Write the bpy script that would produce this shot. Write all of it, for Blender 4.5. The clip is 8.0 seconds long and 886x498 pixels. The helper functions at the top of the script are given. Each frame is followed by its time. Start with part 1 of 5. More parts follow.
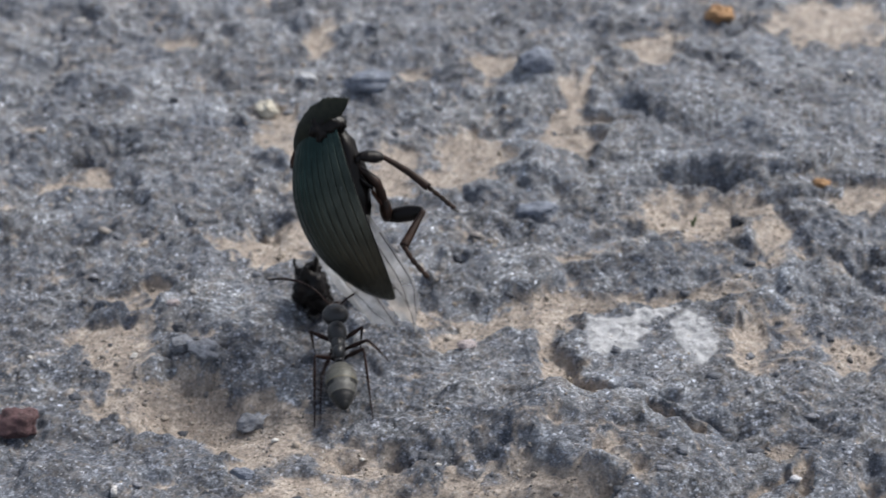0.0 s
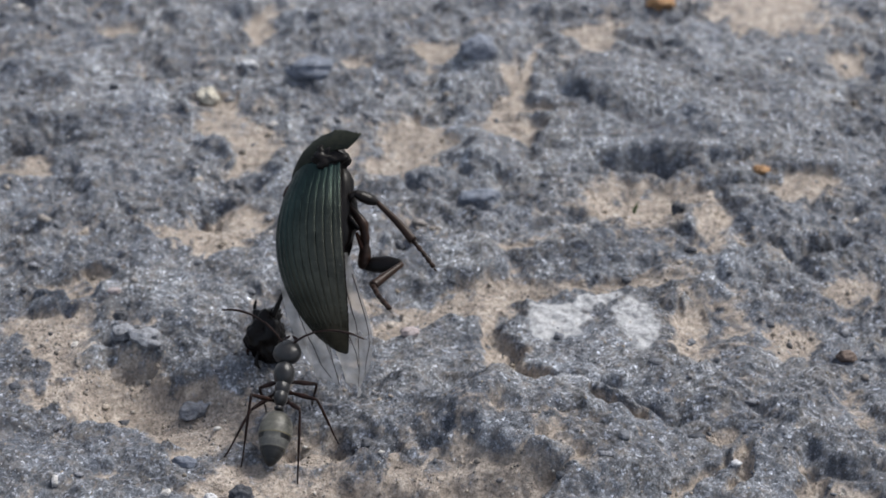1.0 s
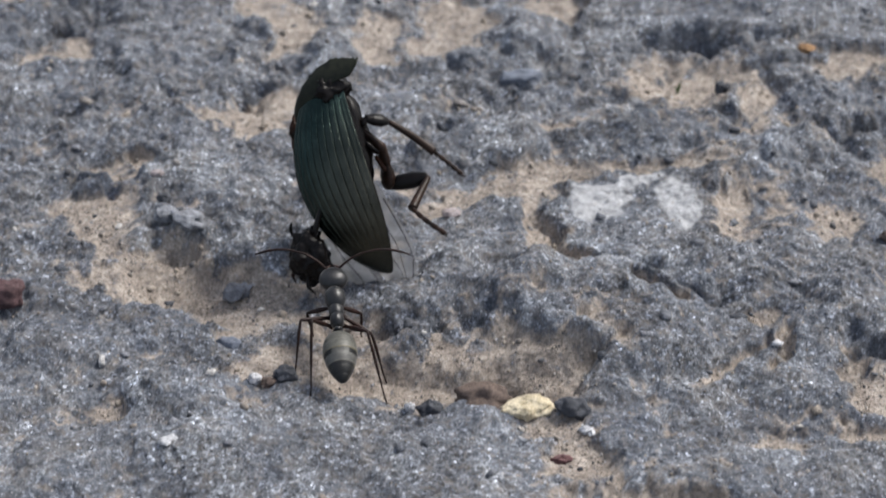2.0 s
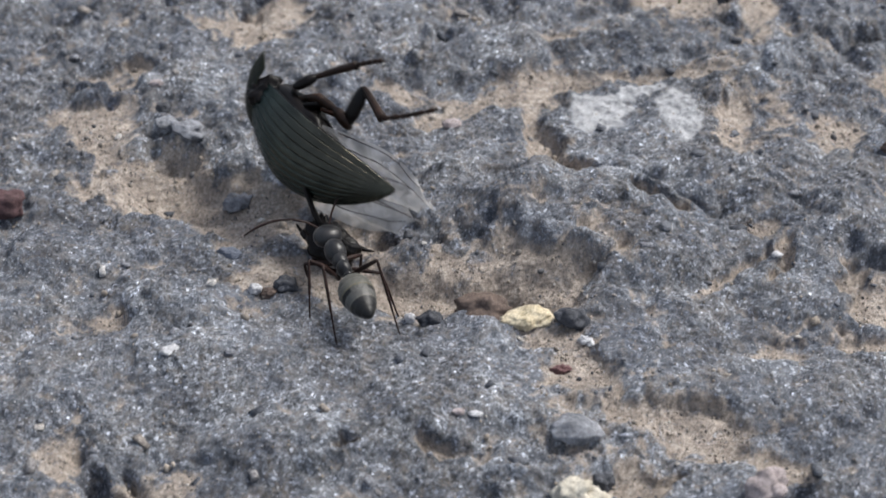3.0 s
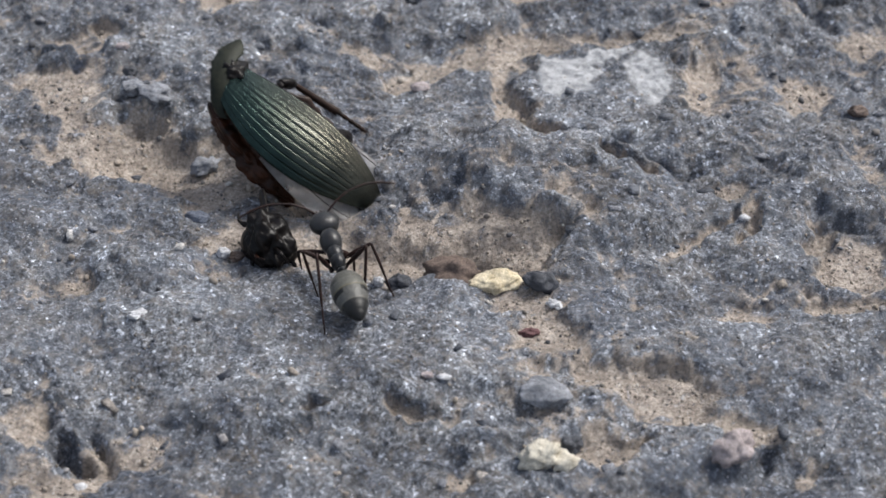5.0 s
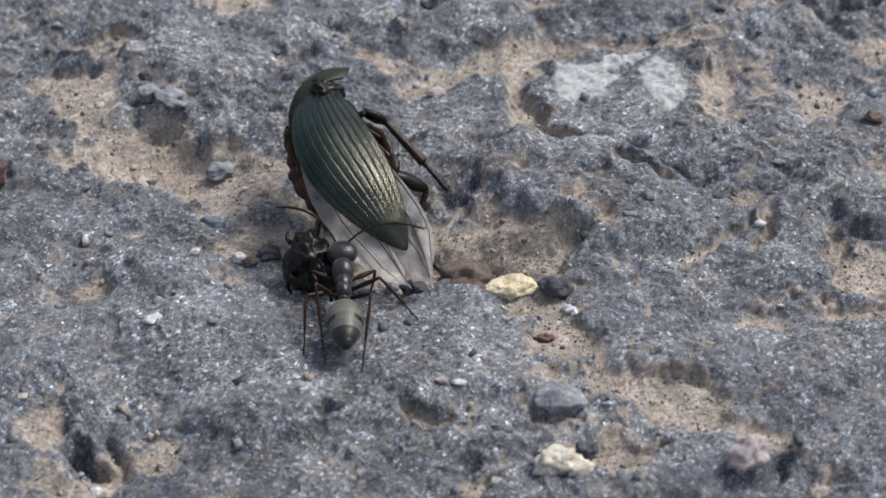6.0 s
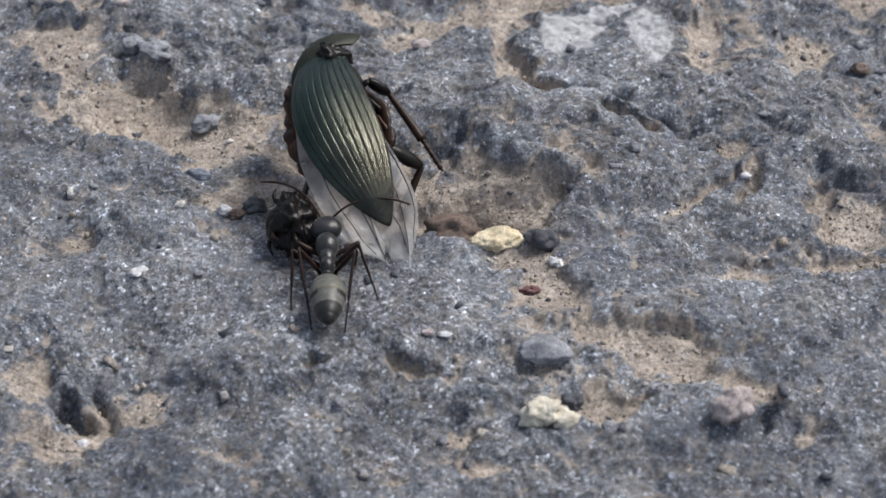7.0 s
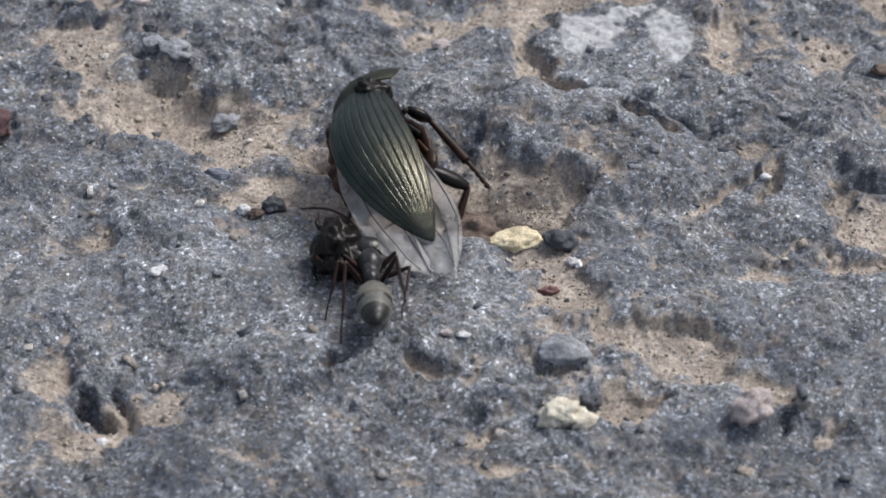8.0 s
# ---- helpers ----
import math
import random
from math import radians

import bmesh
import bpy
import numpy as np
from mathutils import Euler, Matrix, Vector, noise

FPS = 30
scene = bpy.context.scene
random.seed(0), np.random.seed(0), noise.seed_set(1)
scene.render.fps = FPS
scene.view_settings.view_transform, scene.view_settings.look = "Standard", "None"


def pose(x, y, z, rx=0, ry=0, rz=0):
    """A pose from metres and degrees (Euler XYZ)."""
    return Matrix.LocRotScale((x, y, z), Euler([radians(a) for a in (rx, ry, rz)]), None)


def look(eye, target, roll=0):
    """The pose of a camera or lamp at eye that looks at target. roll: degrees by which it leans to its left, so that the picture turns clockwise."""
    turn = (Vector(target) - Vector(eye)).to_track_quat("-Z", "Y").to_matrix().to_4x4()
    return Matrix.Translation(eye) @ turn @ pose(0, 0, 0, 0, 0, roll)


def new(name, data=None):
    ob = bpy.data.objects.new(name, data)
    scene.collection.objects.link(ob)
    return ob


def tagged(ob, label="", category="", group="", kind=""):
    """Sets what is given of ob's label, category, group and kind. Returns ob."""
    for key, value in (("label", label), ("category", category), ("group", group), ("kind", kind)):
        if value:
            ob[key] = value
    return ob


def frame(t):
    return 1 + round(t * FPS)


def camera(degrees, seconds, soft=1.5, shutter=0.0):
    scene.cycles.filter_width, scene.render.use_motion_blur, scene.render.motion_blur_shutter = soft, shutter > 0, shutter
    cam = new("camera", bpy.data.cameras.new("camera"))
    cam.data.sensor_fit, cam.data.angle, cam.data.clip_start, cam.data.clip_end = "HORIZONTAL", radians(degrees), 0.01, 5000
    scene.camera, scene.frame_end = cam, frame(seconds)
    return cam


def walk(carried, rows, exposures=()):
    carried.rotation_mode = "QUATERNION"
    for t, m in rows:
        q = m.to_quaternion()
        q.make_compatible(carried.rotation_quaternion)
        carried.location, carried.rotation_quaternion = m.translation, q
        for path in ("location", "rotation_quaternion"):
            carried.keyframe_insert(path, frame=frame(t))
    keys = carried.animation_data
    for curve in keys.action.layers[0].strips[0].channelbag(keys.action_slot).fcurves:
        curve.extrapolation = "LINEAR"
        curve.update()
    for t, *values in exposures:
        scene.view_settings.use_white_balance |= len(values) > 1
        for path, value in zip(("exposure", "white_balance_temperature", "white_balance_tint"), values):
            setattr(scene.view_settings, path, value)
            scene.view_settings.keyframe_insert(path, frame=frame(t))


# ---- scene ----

MM = 0.001

# ---------------------------------------------------------------- camera
EYE = (0.0, -0.05485, 0.05115)
VIEWS = (  # seconds, yaw, pitch, roll
    (0, 2.312, -33.314, -1.050),
    (0.5, 0.693, -33.289, -0.329),
    (1, -0.069, -33.775, 0.117),
    (1.5, 0.209, -35.234, -0.131),
    (2, 1.755, -37.877, -1.123),
    (2.2, 1.511, -38.607, -0.952),
    (3.3, 1.915, -41.712, -1.143),
    (3.5, 1.410, -42.188, -0.875),
    (4, 0.394, -43.073, -0.133),
    (4.5, -0.000, -43.000, 0.000),
    (4.7, 0.120, -42.690, -0.050),
    (5.8, 1.015, -41.902, -0.605),
    (6, 1.098, -42.056, -0.600),
    (6.5, 1.170, -42.835, -0.593),
    (7, 0.446, -43.706, -0.200),
    (7.5, 0.843, -44.242, -0.337),
    (8, 1.347, -43.696, -0.609),
)
cam = camera(30.0, 8.0, soft=1.5, shutter=0.5)
cam.data.dof.use_dof = True
cam.data.dof.focus_distance = 0.0758
cam.data.dof.aperture_fstop = 98.0


def turned(yaw, pitch, roll):
    return pose(*EYE, 0, 0, yaw) @ pose(0, 0, 0, 90 + pitch) @ pose(0, 0, 0, 0, 0, roll)


walk(cam, [(t, turned(a, b, c)) for t, a, b, c in VIEWS])

# ---------------------------------------------------------------- light
SUN_UP, SUN_TURN = 50, 55
world = bpy.data.worlds.new("overcast_sky")
scene.world = world
world.use_nodes = True
wn = world.node_tree.nodes
sky = wn.new("ShaderNodeTexSky")
sky.sky_type, sky.sun_disc = "NISHITA", False
sky.sun_elevation, sky.sun_rotation = radians(SUN_UP), radians(SUN_TURN)
sky.air_density, sky.dust_density = 1.0, 3.0
pale = wn.new("ShaderNodeMix")
pale.data_type = "RGBA"
pale.inputs[0].default_value = 0.36
pale.inputs[7].default_value = (5.0, 5.2, 5.6, 1)
world.node_tree.links.new(sky.outputs[0], pale.inputs[6])
world.node_tree.links.new(pale.outputs[2], wn["Background"].inputs[0])
wn["Background"].inputs[1].default_value = 0.055
sun = bpy.data.lights.new("sun", "SUN")
sun.energy, sun.angle, sun.color = 1.5, radians(20), (0.985, 0.965, 0.925)
sun_ob = new("sun", sun)
sun_ob.matrix_world = look((0, 0, 0), (-math.sin(radians(SUN_TURN)) * math.cos(radians(SUN_UP)),
                                       -math.cos(radians(SUN_TURN)) * math.cos(radians(SUN_UP)), -math.sin(radians(SUN_UP))))
scene.view_settings.exposure = 1.52


# ---------------------------------------------------------------- materials
class Nodes:
    """Short hand for a node material; texture coordinates are in millimetres."""

    def __init__(self, name, local=False):
        self.mat = bpy.data.materials.new(name)
        self.mat.use_nodes = True
        self.tree = self.mat.node_tree
        self.bsdf = self.tree.nodes["Principled BSDF"]
        out = self.add("ShaderNodeTexCoord").outputs["Object"] if local else self.add("ShaderNodeNewGeometry").outputs["Position"]
        self.mm = self.add("ShaderNodeVectorMath", operation="SCALE")
        self.link(out, self.mm.inputs[0])
        self.mm.inputs[3].default_value = 1000.0
        self.mm = self.mm.outputs[0]

    def add(self, kind, **settings):
        node = self.tree.nodes.new(kind)
        for key, value in settings.items():
            setattr(node, key, value)
        return node

    def link(self, a, b):
        self.tree.links.new(a, b)

    def noise(self, scale, detail=5.0, rough=0.55, twist=0.0):
        n = self.add("ShaderNodeTexNoise")
        self.link(self.mm, n.inputs["Vector"])
        n.inputs["Scale"].default_value, n.inputs["Detail"].default_value = scale, detail
        n.inputs["Roughness"].default_value, n.inputs["Distortion"].default_value = rough, twist
        return n.outputs[0]

    def cells(self, scale, feature="F1", out="Distance"):
        n = self.add("ShaderNodeTexVoronoi", feature=feature)
        self.link(self.mm, n.inputs["Vector"])
        n.inputs["Scale"].default_value = scale
        return n.outputs[out]

    def ramp(self, value, *stops):
        n = self.add("ShaderNodeValToRGB")
        self.link(value, n.inputs[0])
        els = n.color_ramp.elements
        while len(els) < len(stops):
            els.new(0.5)
        for el, (at, col) in zip(els, stops):
            el.position = at
            el.color = (*col, 1) if isinstance(col, tuple) else (col, col, col, 1)
        return n.outputs[0]

    def mix(self, fac, a, b, blend="MIX"):
        n = self.add("ShaderNodeMix", data_type="RGBA", blend_type=blend)
        for value, socket in ((fac, n.inputs[0]), (a, n.inputs[6]), (b, n.inputs[7])):
            if isinstance(value, tuple):
                socket.default_value = (*value, 1)
            elif isinstance(value, (int, float)):
                socket.default_value = value
            else:
                self.link(value, socket)
        return n.outputs[2]

    def math(self, op, a, b=0.0):
        n = self.add("ShaderNodeMath", operation=op)
        for value, socket in ((a, n.inputs[0]), (b, n.inputs[1])):
            if isinstance(value, (int, float)):
                socket.default_value = value
            else:
                self.link(value, socket)
        return n.outputs[0]

    def attr(self, name):
        n = self.add("ShaderNodeAttribute", attribute_name=name)
        return n.outputs["Fac"]

    def bump(self, height, depth_mm, normal=None):
        n = self.add("ShaderNodeBump")
        n.inputs["Strength"].default_value, n.inputs["Distance"].default_value = 1.0, depth_mm * MM
        self.link(height, n.inputs["Height"])
        if normal:
            self.link(normal, n.inputs["Normal"])
        return n.outputs[0]

    def done(self, colour, rough, normal=None, metal=0.0, spec=0.5, **more):
        b = self.bsdf
        for key, value in (("Base Color", colour), ("Roughness", rough), ("Metallic", metal), ("Specular IOR Level", spec), *more.items()):
            if isinstance(value, tuple):
                b.inputs[key].default_value = (*value, 1)
            elif isinstance(value, (int, float)):
                b.inputs[key].default_value = value
            else:
                self.link(value, b.inputs[key])
        if normal:
            self.link(normal, b.inputs["Normal"])
        return self.mat


def stone_material():
    n = Nodes("weathered_basalt")
    broad, mid, fine, tiny = n.noise(0.22, 4), n.noise(1.1, 8, 0.62, 0.4), n.noise(5.0, 5, 0.72, 0.3), n.noise(11.0, 3, 0.7)
    grey = n.ramp(mid, (0.33, (0.100, 0.107, 0.121)), (0.46, (0.132, 0.140, 0.158)), (0.58, (0.172, 0.182, 0.204)), (0.70, (0.235, 0.247, 0.274)))
    grey = n.mix(1.0, grey, n.ramp(fine, (0.33, 0.26), (0.46, 0.80), (0.57, 1.25), (0.68, 2.3)), "MULTIPLY")
    grey = n.mix(1.0, grey, n.ramp(tiny, (0.32, 0.45), (0.5, 1.0), (0.68, 1.9)), "MULTIPLY")
    crystals = n.add("ShaderNodeSeparateColor")
    n.link(n.cells(6.5, out="Color"), crystals.inputs[0])
    grey = n.mix(1.0, grey, n.ramp(crystals.outputs[0], (0.0, 0.42), (0.40, 0.88), (0.84, 1.15), (0.93, 1.6), (1.0, 3.0)), "MULTIPLY")
    grey = n.mix(1.0, grey, n.ramp(n.noise(0.38, 5, 0.6, 0.6), (0.36, (0.60, 0.61, 0.64)), (0.50, (1.0, 1.0, 1.0)), (0.66, (1.38, 1.38, 1.36))), "MULTIPLY")
    grey = n.mix(n.ramp(broad, (0.42, 0.0), (0.70, 0.35)), grey, (0.15, 0.18, 0.235))
    grey = n.mix(n.ramp(n.noise(0.5, 7, 0.68, 0.5), (0.52, 0.0), (0.68, 0.32)), grey, (0.20, 0.178, 0.155))
    own = n.math("ADD", n.attr("tone"), n.math("MULTIPLY", n.math("SUBTRACT", n.noise(0.7, 5, 0.6), 0.5), 1.2))
    own = n.math("MULTIPLY", own, 0.72)
    grey = n.mix(1.0, grey, n.ramp(own, (0.10, (0.62, 0.64, 0.69)), (0.36, (0.95, 0.95, 0.96)), (0.61, (1.22, 1.21, 1.19)), (0.95, (1.62, 1.61, 1.59))), "MULTIPLY")
    dust = n.ramp(n.noise(1.7, 8, 0.72, 0.4), (0.50, 0.0), (0.66, 0.55))
    grey = n.mix(dust, grey, (0.225, 0.192, 0.162))
    flecks = n.ramp(n.cells(4.5), (0.10, 1.0), (0.24, 0.0))
    keep = n.ramp(n.noise(2.1, 3), (0.49, 0.0), (0.60, 0.9))
    grey = n.mix(n.math("MULTIPLY", flecks, keep), grey, (0.60, 0.61, 0.64))
    grains = n.cells(5.0, out="Color")
    sandy = n.ramp(n.noise(0.9, 8, 0.68), (0.32, (0.22, 0.183, 0.155)), (0.50, (0.36, 0.302, 0.256)), (0.68, (0.54, 0.468, 0.405)))
    sandy = n.mix(1.0, sandy, n.ramp(n.noise(6.0, 5, 0.75), (0.30, 0.30), (0.48, 0.90), (0.62, 1.35), (0.74, 1.9)), "MULTIPLY")
    sandy = n.mix(0.20, sandy, n.ramp(grains, (0.2, (0.10, 0.085, 0.075)), (0.7, (0.46, 0.40, 0.34)), (0.95, (0.75, 0.72, 0.68))))
    grit = n.ramp(n.noise(2.6, 6, 0.7), (0.55, 0.0), (0.66, 0.75))
    sandy = n.mix(grit, sandy, grey)
    cover = n.math("ADD", n.attr("sand"), n.math("MULTIPLY", n.math("SUBTRACT", n.noise(2.6, 7, 0.75, 0.3), 0.5), 1.35))
    colour = n.mix(n.ramp(cover, (0.36, 0.0), (0.84, 1.0)), grey, sandy)
    crust = n.ramp(n.noise(1.6, 8, 0.7), (0.36, (0.28, 0.285, 0.30)), (0.50, (0.45, 0.455, 0.47)), (0.66, (0.60, 0.605, 0.62)))
    colour = n.mix(n.math("MULTIPLY", n.attr("lichen"), 0.9), colour, crust)
    relief = n.bump(n.noise(3.6, 8, 0.72, 0.3), 0.17)
    relief = n.bump(n.noise(10.0, 4, 0.75), 0.06, relief)
    return n.done(colour, n.ramp(fine, (0.3, 0.55), (0.7, 0.85)), relief, spec=0.4)


def pebble_material(name, dark, light, rough=0.75, scale=2.0, spec=0.4):
    n = Nodes(name)
    colour = n.ramp(n.noise(scale, 6, 0.65), (0.3, dark), (0.7, light))
    colour = n.mix(1.0, colour, n.ramp(n.noise(scale * 5, 4, 0.7), (0.3, 0.6), (0.6, 1.15)), "MULTIPLY")
    return n.done(colour, rough, n.bump(n.noise(scale * 3, 6, 0.7), 0.08), spec=spec)


def elytron_material():
    n = Nodes("dark_green_chitin", True)
    split = n.add("ShaderNodeSeparateXYZ")
    n.link(n.mm, split.inputs[0])
    # bronze grows to the rear side edge: own tint plus a painted sky sheen
    along = n.math("ADD", n.math("MULTIPLY", split.outputs[0], -0.075), n.math("MULTIPLY", split.outputs[1], -0.22))
    green = n.ramp(n.noise(0.5, 4), (0.35, (0.012, 0.025, 0.023)), (0.65, (0.025, 0.045, 0.040)))
    bronze = n.ramp(n.noise(0.5, 4), (0.35, (0.042, 0.041, 0.032)), (0.65, (0.088, 0.084, 0.064)))
    colour = n.mix(n.ramp(along, (0.30, 0.0), (0.85, 1.0)), green, bronze)
    colour = n.mix(1.0, colour, n.ramp(n.noise(6.0, 5, 0.7), (0.3, 0.6), (0.7, 1.3)), "MULTIPLY")
    rough = n.ramp(n.noise(2.0, 5), (0.3, 0.16), (0.7, 0.27))
    dust = n.ramp(n.cells(3.0), (0.03, 1.0), (0.07, 0.0))
    colour = n.mix(n.math("MULTIPLY", dust, n.ramp(n.noise(1.5, 2), (0.54, 0.0), (0.60, 0.9))), colour, (0.5, 0.5, 0.48))
    relief = n.bump(n.noise(12.0, 4, 0.65), 0.03)
    return n.done(colour, rough, relief, metal=0.92, spec=0.25, **{"Coat Weight": 0.10, "Coat Roughness": 0.15})


def chitin_material(name, dark, light, rough=0.35, scale=2.0, metal=0.0, fuzz=0.0, spec=0.18):
    n = Nodes(name, True)
    colour = n.ramp(n.noise(scale, 5, 0.6), (0.3, dark), (0.7, light))
    relief = n.bump(n.noise(scale * 9, 4, 0.65), 0.008)
    return n.done(colour, n.ramp(n.noise(scale * 2, 4), (0.3, rough), (0.7, rough + 0.15)), relief, metal=metal, spec=spec,
                  **{"Sheen Weight": fuzz, "Sheen Roughness": 0.4})


def wing_material():
    n = Nodes("wing_membrane", True)
    b = n.bsdf
    folds = n.noise(1.2, 4, 0.6, 1.0)
    mat = n.done(n.ramp(folds, (0.35, (0.40, 0.39, 0.385)), (0.65, (0.66, 0.65, 0.64))), 0.28, n.bump(folds, 0.30), spec=0.7)
    glow = n.add("ShaderNodeBsdfTranslucent")
    glow.inputs[0].default_value = (0.66, 0.65, 0.63, 1)
    skin = n.add("ShaderNodeMixShader")
    skin.inputs[0].default_value = 0.42
    n.link(b.outputs[0], skin.inputs[1])
    n.link(glow.outputs[0], skin.inputs[2])
    clear = n.add("ShaderNodeBsdfTransparent")
    clear.inputs[0].default_value = (0.95, 0.94, 0.94, 1)
    mixer = n.add("ShaderNodeMixShader")
    n.link(n.ramp(n.noise(0.9, 4), (0.3, 0.30), (0.7, 0.56)), mixer.inputs[0])
    n.link(clear.outputs[0], mixer.inputs[1])
    n.link(skin.outputs[0], mixer.inputs[2])
    n.link(mixer.outputs[0], n.tree.nodes["Material Output"].inputs["Surface"])
    return mat


def gaster_material():
    """Olive grey plates with pale hind edges, black side marks and a black tip, along the abdomen's own length."""
    n = Nodes("silver_haired_chitin", True)
    split = n.add("ShaderNodeSeparateXYZ")
    n.link(n.mm, split.inputs[0])
    along = n.math("MULTIPLY", n.math("ADD", n.math("MULTIPLY", split.outputs[0], -1.0), -0.95), 0.385)
    plates = n.ramp(along, (0.03, (0.010, 0.010, 0.010)), (0.09, (0.066, 0.064, 0.054)), (0.40, (0.090, 0.087, 0.074)), (0.455, (0.12, 0.115, 0.095)), (0.48, (0.085, 0.083, 0.075)),
                    (0.70, (0.075, 0.074, 0.069)), (0.725, (0.11, 0.105, 0.09)), (0.75, (0.012, 0.012, 0.012)), (1.0, (0.004, 0.004, 0.004)))
    side = n.ramp(n.math("ABSOLUTE", split.outputs[1]), (0.36, 0.0), (0.44, 1.0))
    band = n.ramp(along, (0.48, 0.0), (0.495, 1.0), (0.565, 1.0), (0.58, 0.0))
    colour = n.mix(n.math("MULTIPLY", side, band), plates, (0.004, 0.004, 0.004))
    colour = n.mix(1.0, colour, n.ramp(n.noise(5.0, 5, 0.65), (0.3, 0.75), (0.7, 1.25)), "MULTIPLY")
    return n.done(colour, n.ramp(n.noise(6.0, 4), (0.3, 0.36), (0.7, 0.52)), n.bump(n.noise(22.0, 3, 0.6), 0.010), spec=0.35, **{"Sheen Weight": 0.12, "Sheen Roughness": 0.4})


STONE = stone_material()
ELYTRON = elytron_material()
PRONOTUM = chitin_material("bronze_green_chitin", (0.007, 0.009, 0.007), (0.024, 0.026, 0.017), 0.42, 2.2, 0.2)
BROWN = chitin_material("rust_brown_chitin", (0.004, 0.0025, 0.002), (0.052, 0.018, 0.008), 0.30, 1.0)
BLACK = chitin_material("black_brown_chitin", (0.002, 0.0016, 0.0016), (0.006, 0.004, 0.0035), 0.30, 1.5)
LEG_BROWN = chitin_material("dark_brown_leg_chitin", (0.006, 0.004, 0.003), (0.036, 0.019, 0.013), 0.34, 1.5)
RUST = chitin_material("rust_yellow_chitin", (0.05, 0.025, 0.008), (0.22, 0.11, 0.035), 0.35, 2.0)
WING = wing_material()
VEIN = chitin_material("dark_wing_vein", (0.03, 0.025, 0.025), (0.07, 0.06, 0.06), 0.45)
ANT_BLACK = chitin_material("grey_black_ant_chitin", (0.006, 0.006, 0.007), (0.015, 0.015, 0.016), 0.30, 2.5, 0.0, 0.12, 0.45)
ANT_GREY = gaster_material()
ANT_PALE = chitin_material("straw_ring_chitin", (0.10, 0.085, 0.045), (0.20, 0.175, 0.10), 0.45, 3.0)
ANT_LEG = chitin_material("ant_leg_chitin", (0.007, 0.004, 0.004), (0.030, 0.015, 0.012), 0.4, 2.0)


# ---------------------------------------------------------------- mesh helpers
def part(name, bm, material, parent=None, label=""):
    mesh = bpy.data.meshes.new(name)
    bmesh.ops.recalc_face_normals(bm, faces=bm.faces[:])
    for face in bm.faces:
        face.smooth = True
    bm.to_mesh(mesh)
    bm.free()
    mesh.materials.append(material)
    ob = new(name, mesh)
    ob.parent = parent
    return tagged(ob, label)


def grid_mesh(bm, rows, closed=False, caps=False):
    """Joins rows of points (millimetres) into a skin; closed: each row is a ring."""
    lines = [[bm.verts.new(Vector(p) * MM) for p in row] for row in rows]
    for a, b in zip(lines, lines[1:]):
        n = len(a)
        for i in range(n if closed else n - 1):
            bm.faces.new((a[i], a[(i + 1) % n], b[(i + 1) % n], b[i]))
    if caps:
        bm.faces.new(lines[0][::-1])
        bm.faces.new(lines[-1])
    return bm


def tube(bm, points, radii, sides=10, flat=1.0, knobs=0.0, seed=0):
    """A tapered limb along a line of points, in millimetres."""
    pts = [Vector(p) for p in points]
    rows = []
    rng = random.Random(seed)
    side = None
    for i, (p, r) in enumerate(zip(pts, radii)):
        way = (pts[min(i + 1, len(pts) - 1)] - pts[max(i - 1, 0)]).normalized()
        if side is None:
            side = way.cross(Vector((0.13, 0.21, 0.97))).normalized()
        side = (side - way * side.dot(way)).normalized()
        up = way.cross(side)
        r *= 1 + knobs * rng.uniform(-1, 1)
        rows.append([p + (side * math.cos(a) * r + up * math.sin(a) * r * flat) for a in (2 * math.pi * k / sides for k in range(sides))])
    return grid_mesh(bm, rows, True, True)


def smooth_line(points, radii, steps=6):
    """A finer line through the points, with its radii."""
    pts, out, rad = [Vector(p) for p in points], [], []
    for i in range(len(pts) - 1):
        p0, p1, p2, p3 = pts[max(i - 1, 0)], pts[i], pts[i + 1], pts[min(i + 2, len(pts) - 1)]
        for k in range(steps + (i == len(pts) - 2)):
            t = k / steps
            out.append(0.5 * ((2 * p1) + (p2 - p0) * t + (2 * p0 - 5 * p1 + 4 * p2 - p3) * t * t + (3 * p1 - p0 - 3 * p2 + p3) * t ** 3))
            rad.append(radii[i] + (radii[i + 1] - radii[i]) * t)
    return out, rad


def limb(bm, points, radii, steps=6, **more):
    return tube(bm, *smooth_line(points, radii, steps), **more)


def bristles(bm, points, length, count, seed, thick=0.012):
    """Short stiff hairs along a limb."""
    rng = random.Random(seed)
    pts = [Vector(p) for p in points]
    for _ in range(count):
        i = rng.randrange(len(pts) - 1)
        at = pts[i].lerp(pts[i + 1], rng.random())
        way = (pts[i + 1] - pts[i]).normalized()
        out = Vector((rng.uniform(-1, 1), rng.uniform(-1, 1), rng.uniform(-1, 1)))
        out = (out - way * out.dot(way)).normalized() + way * 0.9
        tube(bm, [at, at + out.normalized() * length * rng.uniform(0.6, 1.2)], [thick, thick * 0.3], 4)


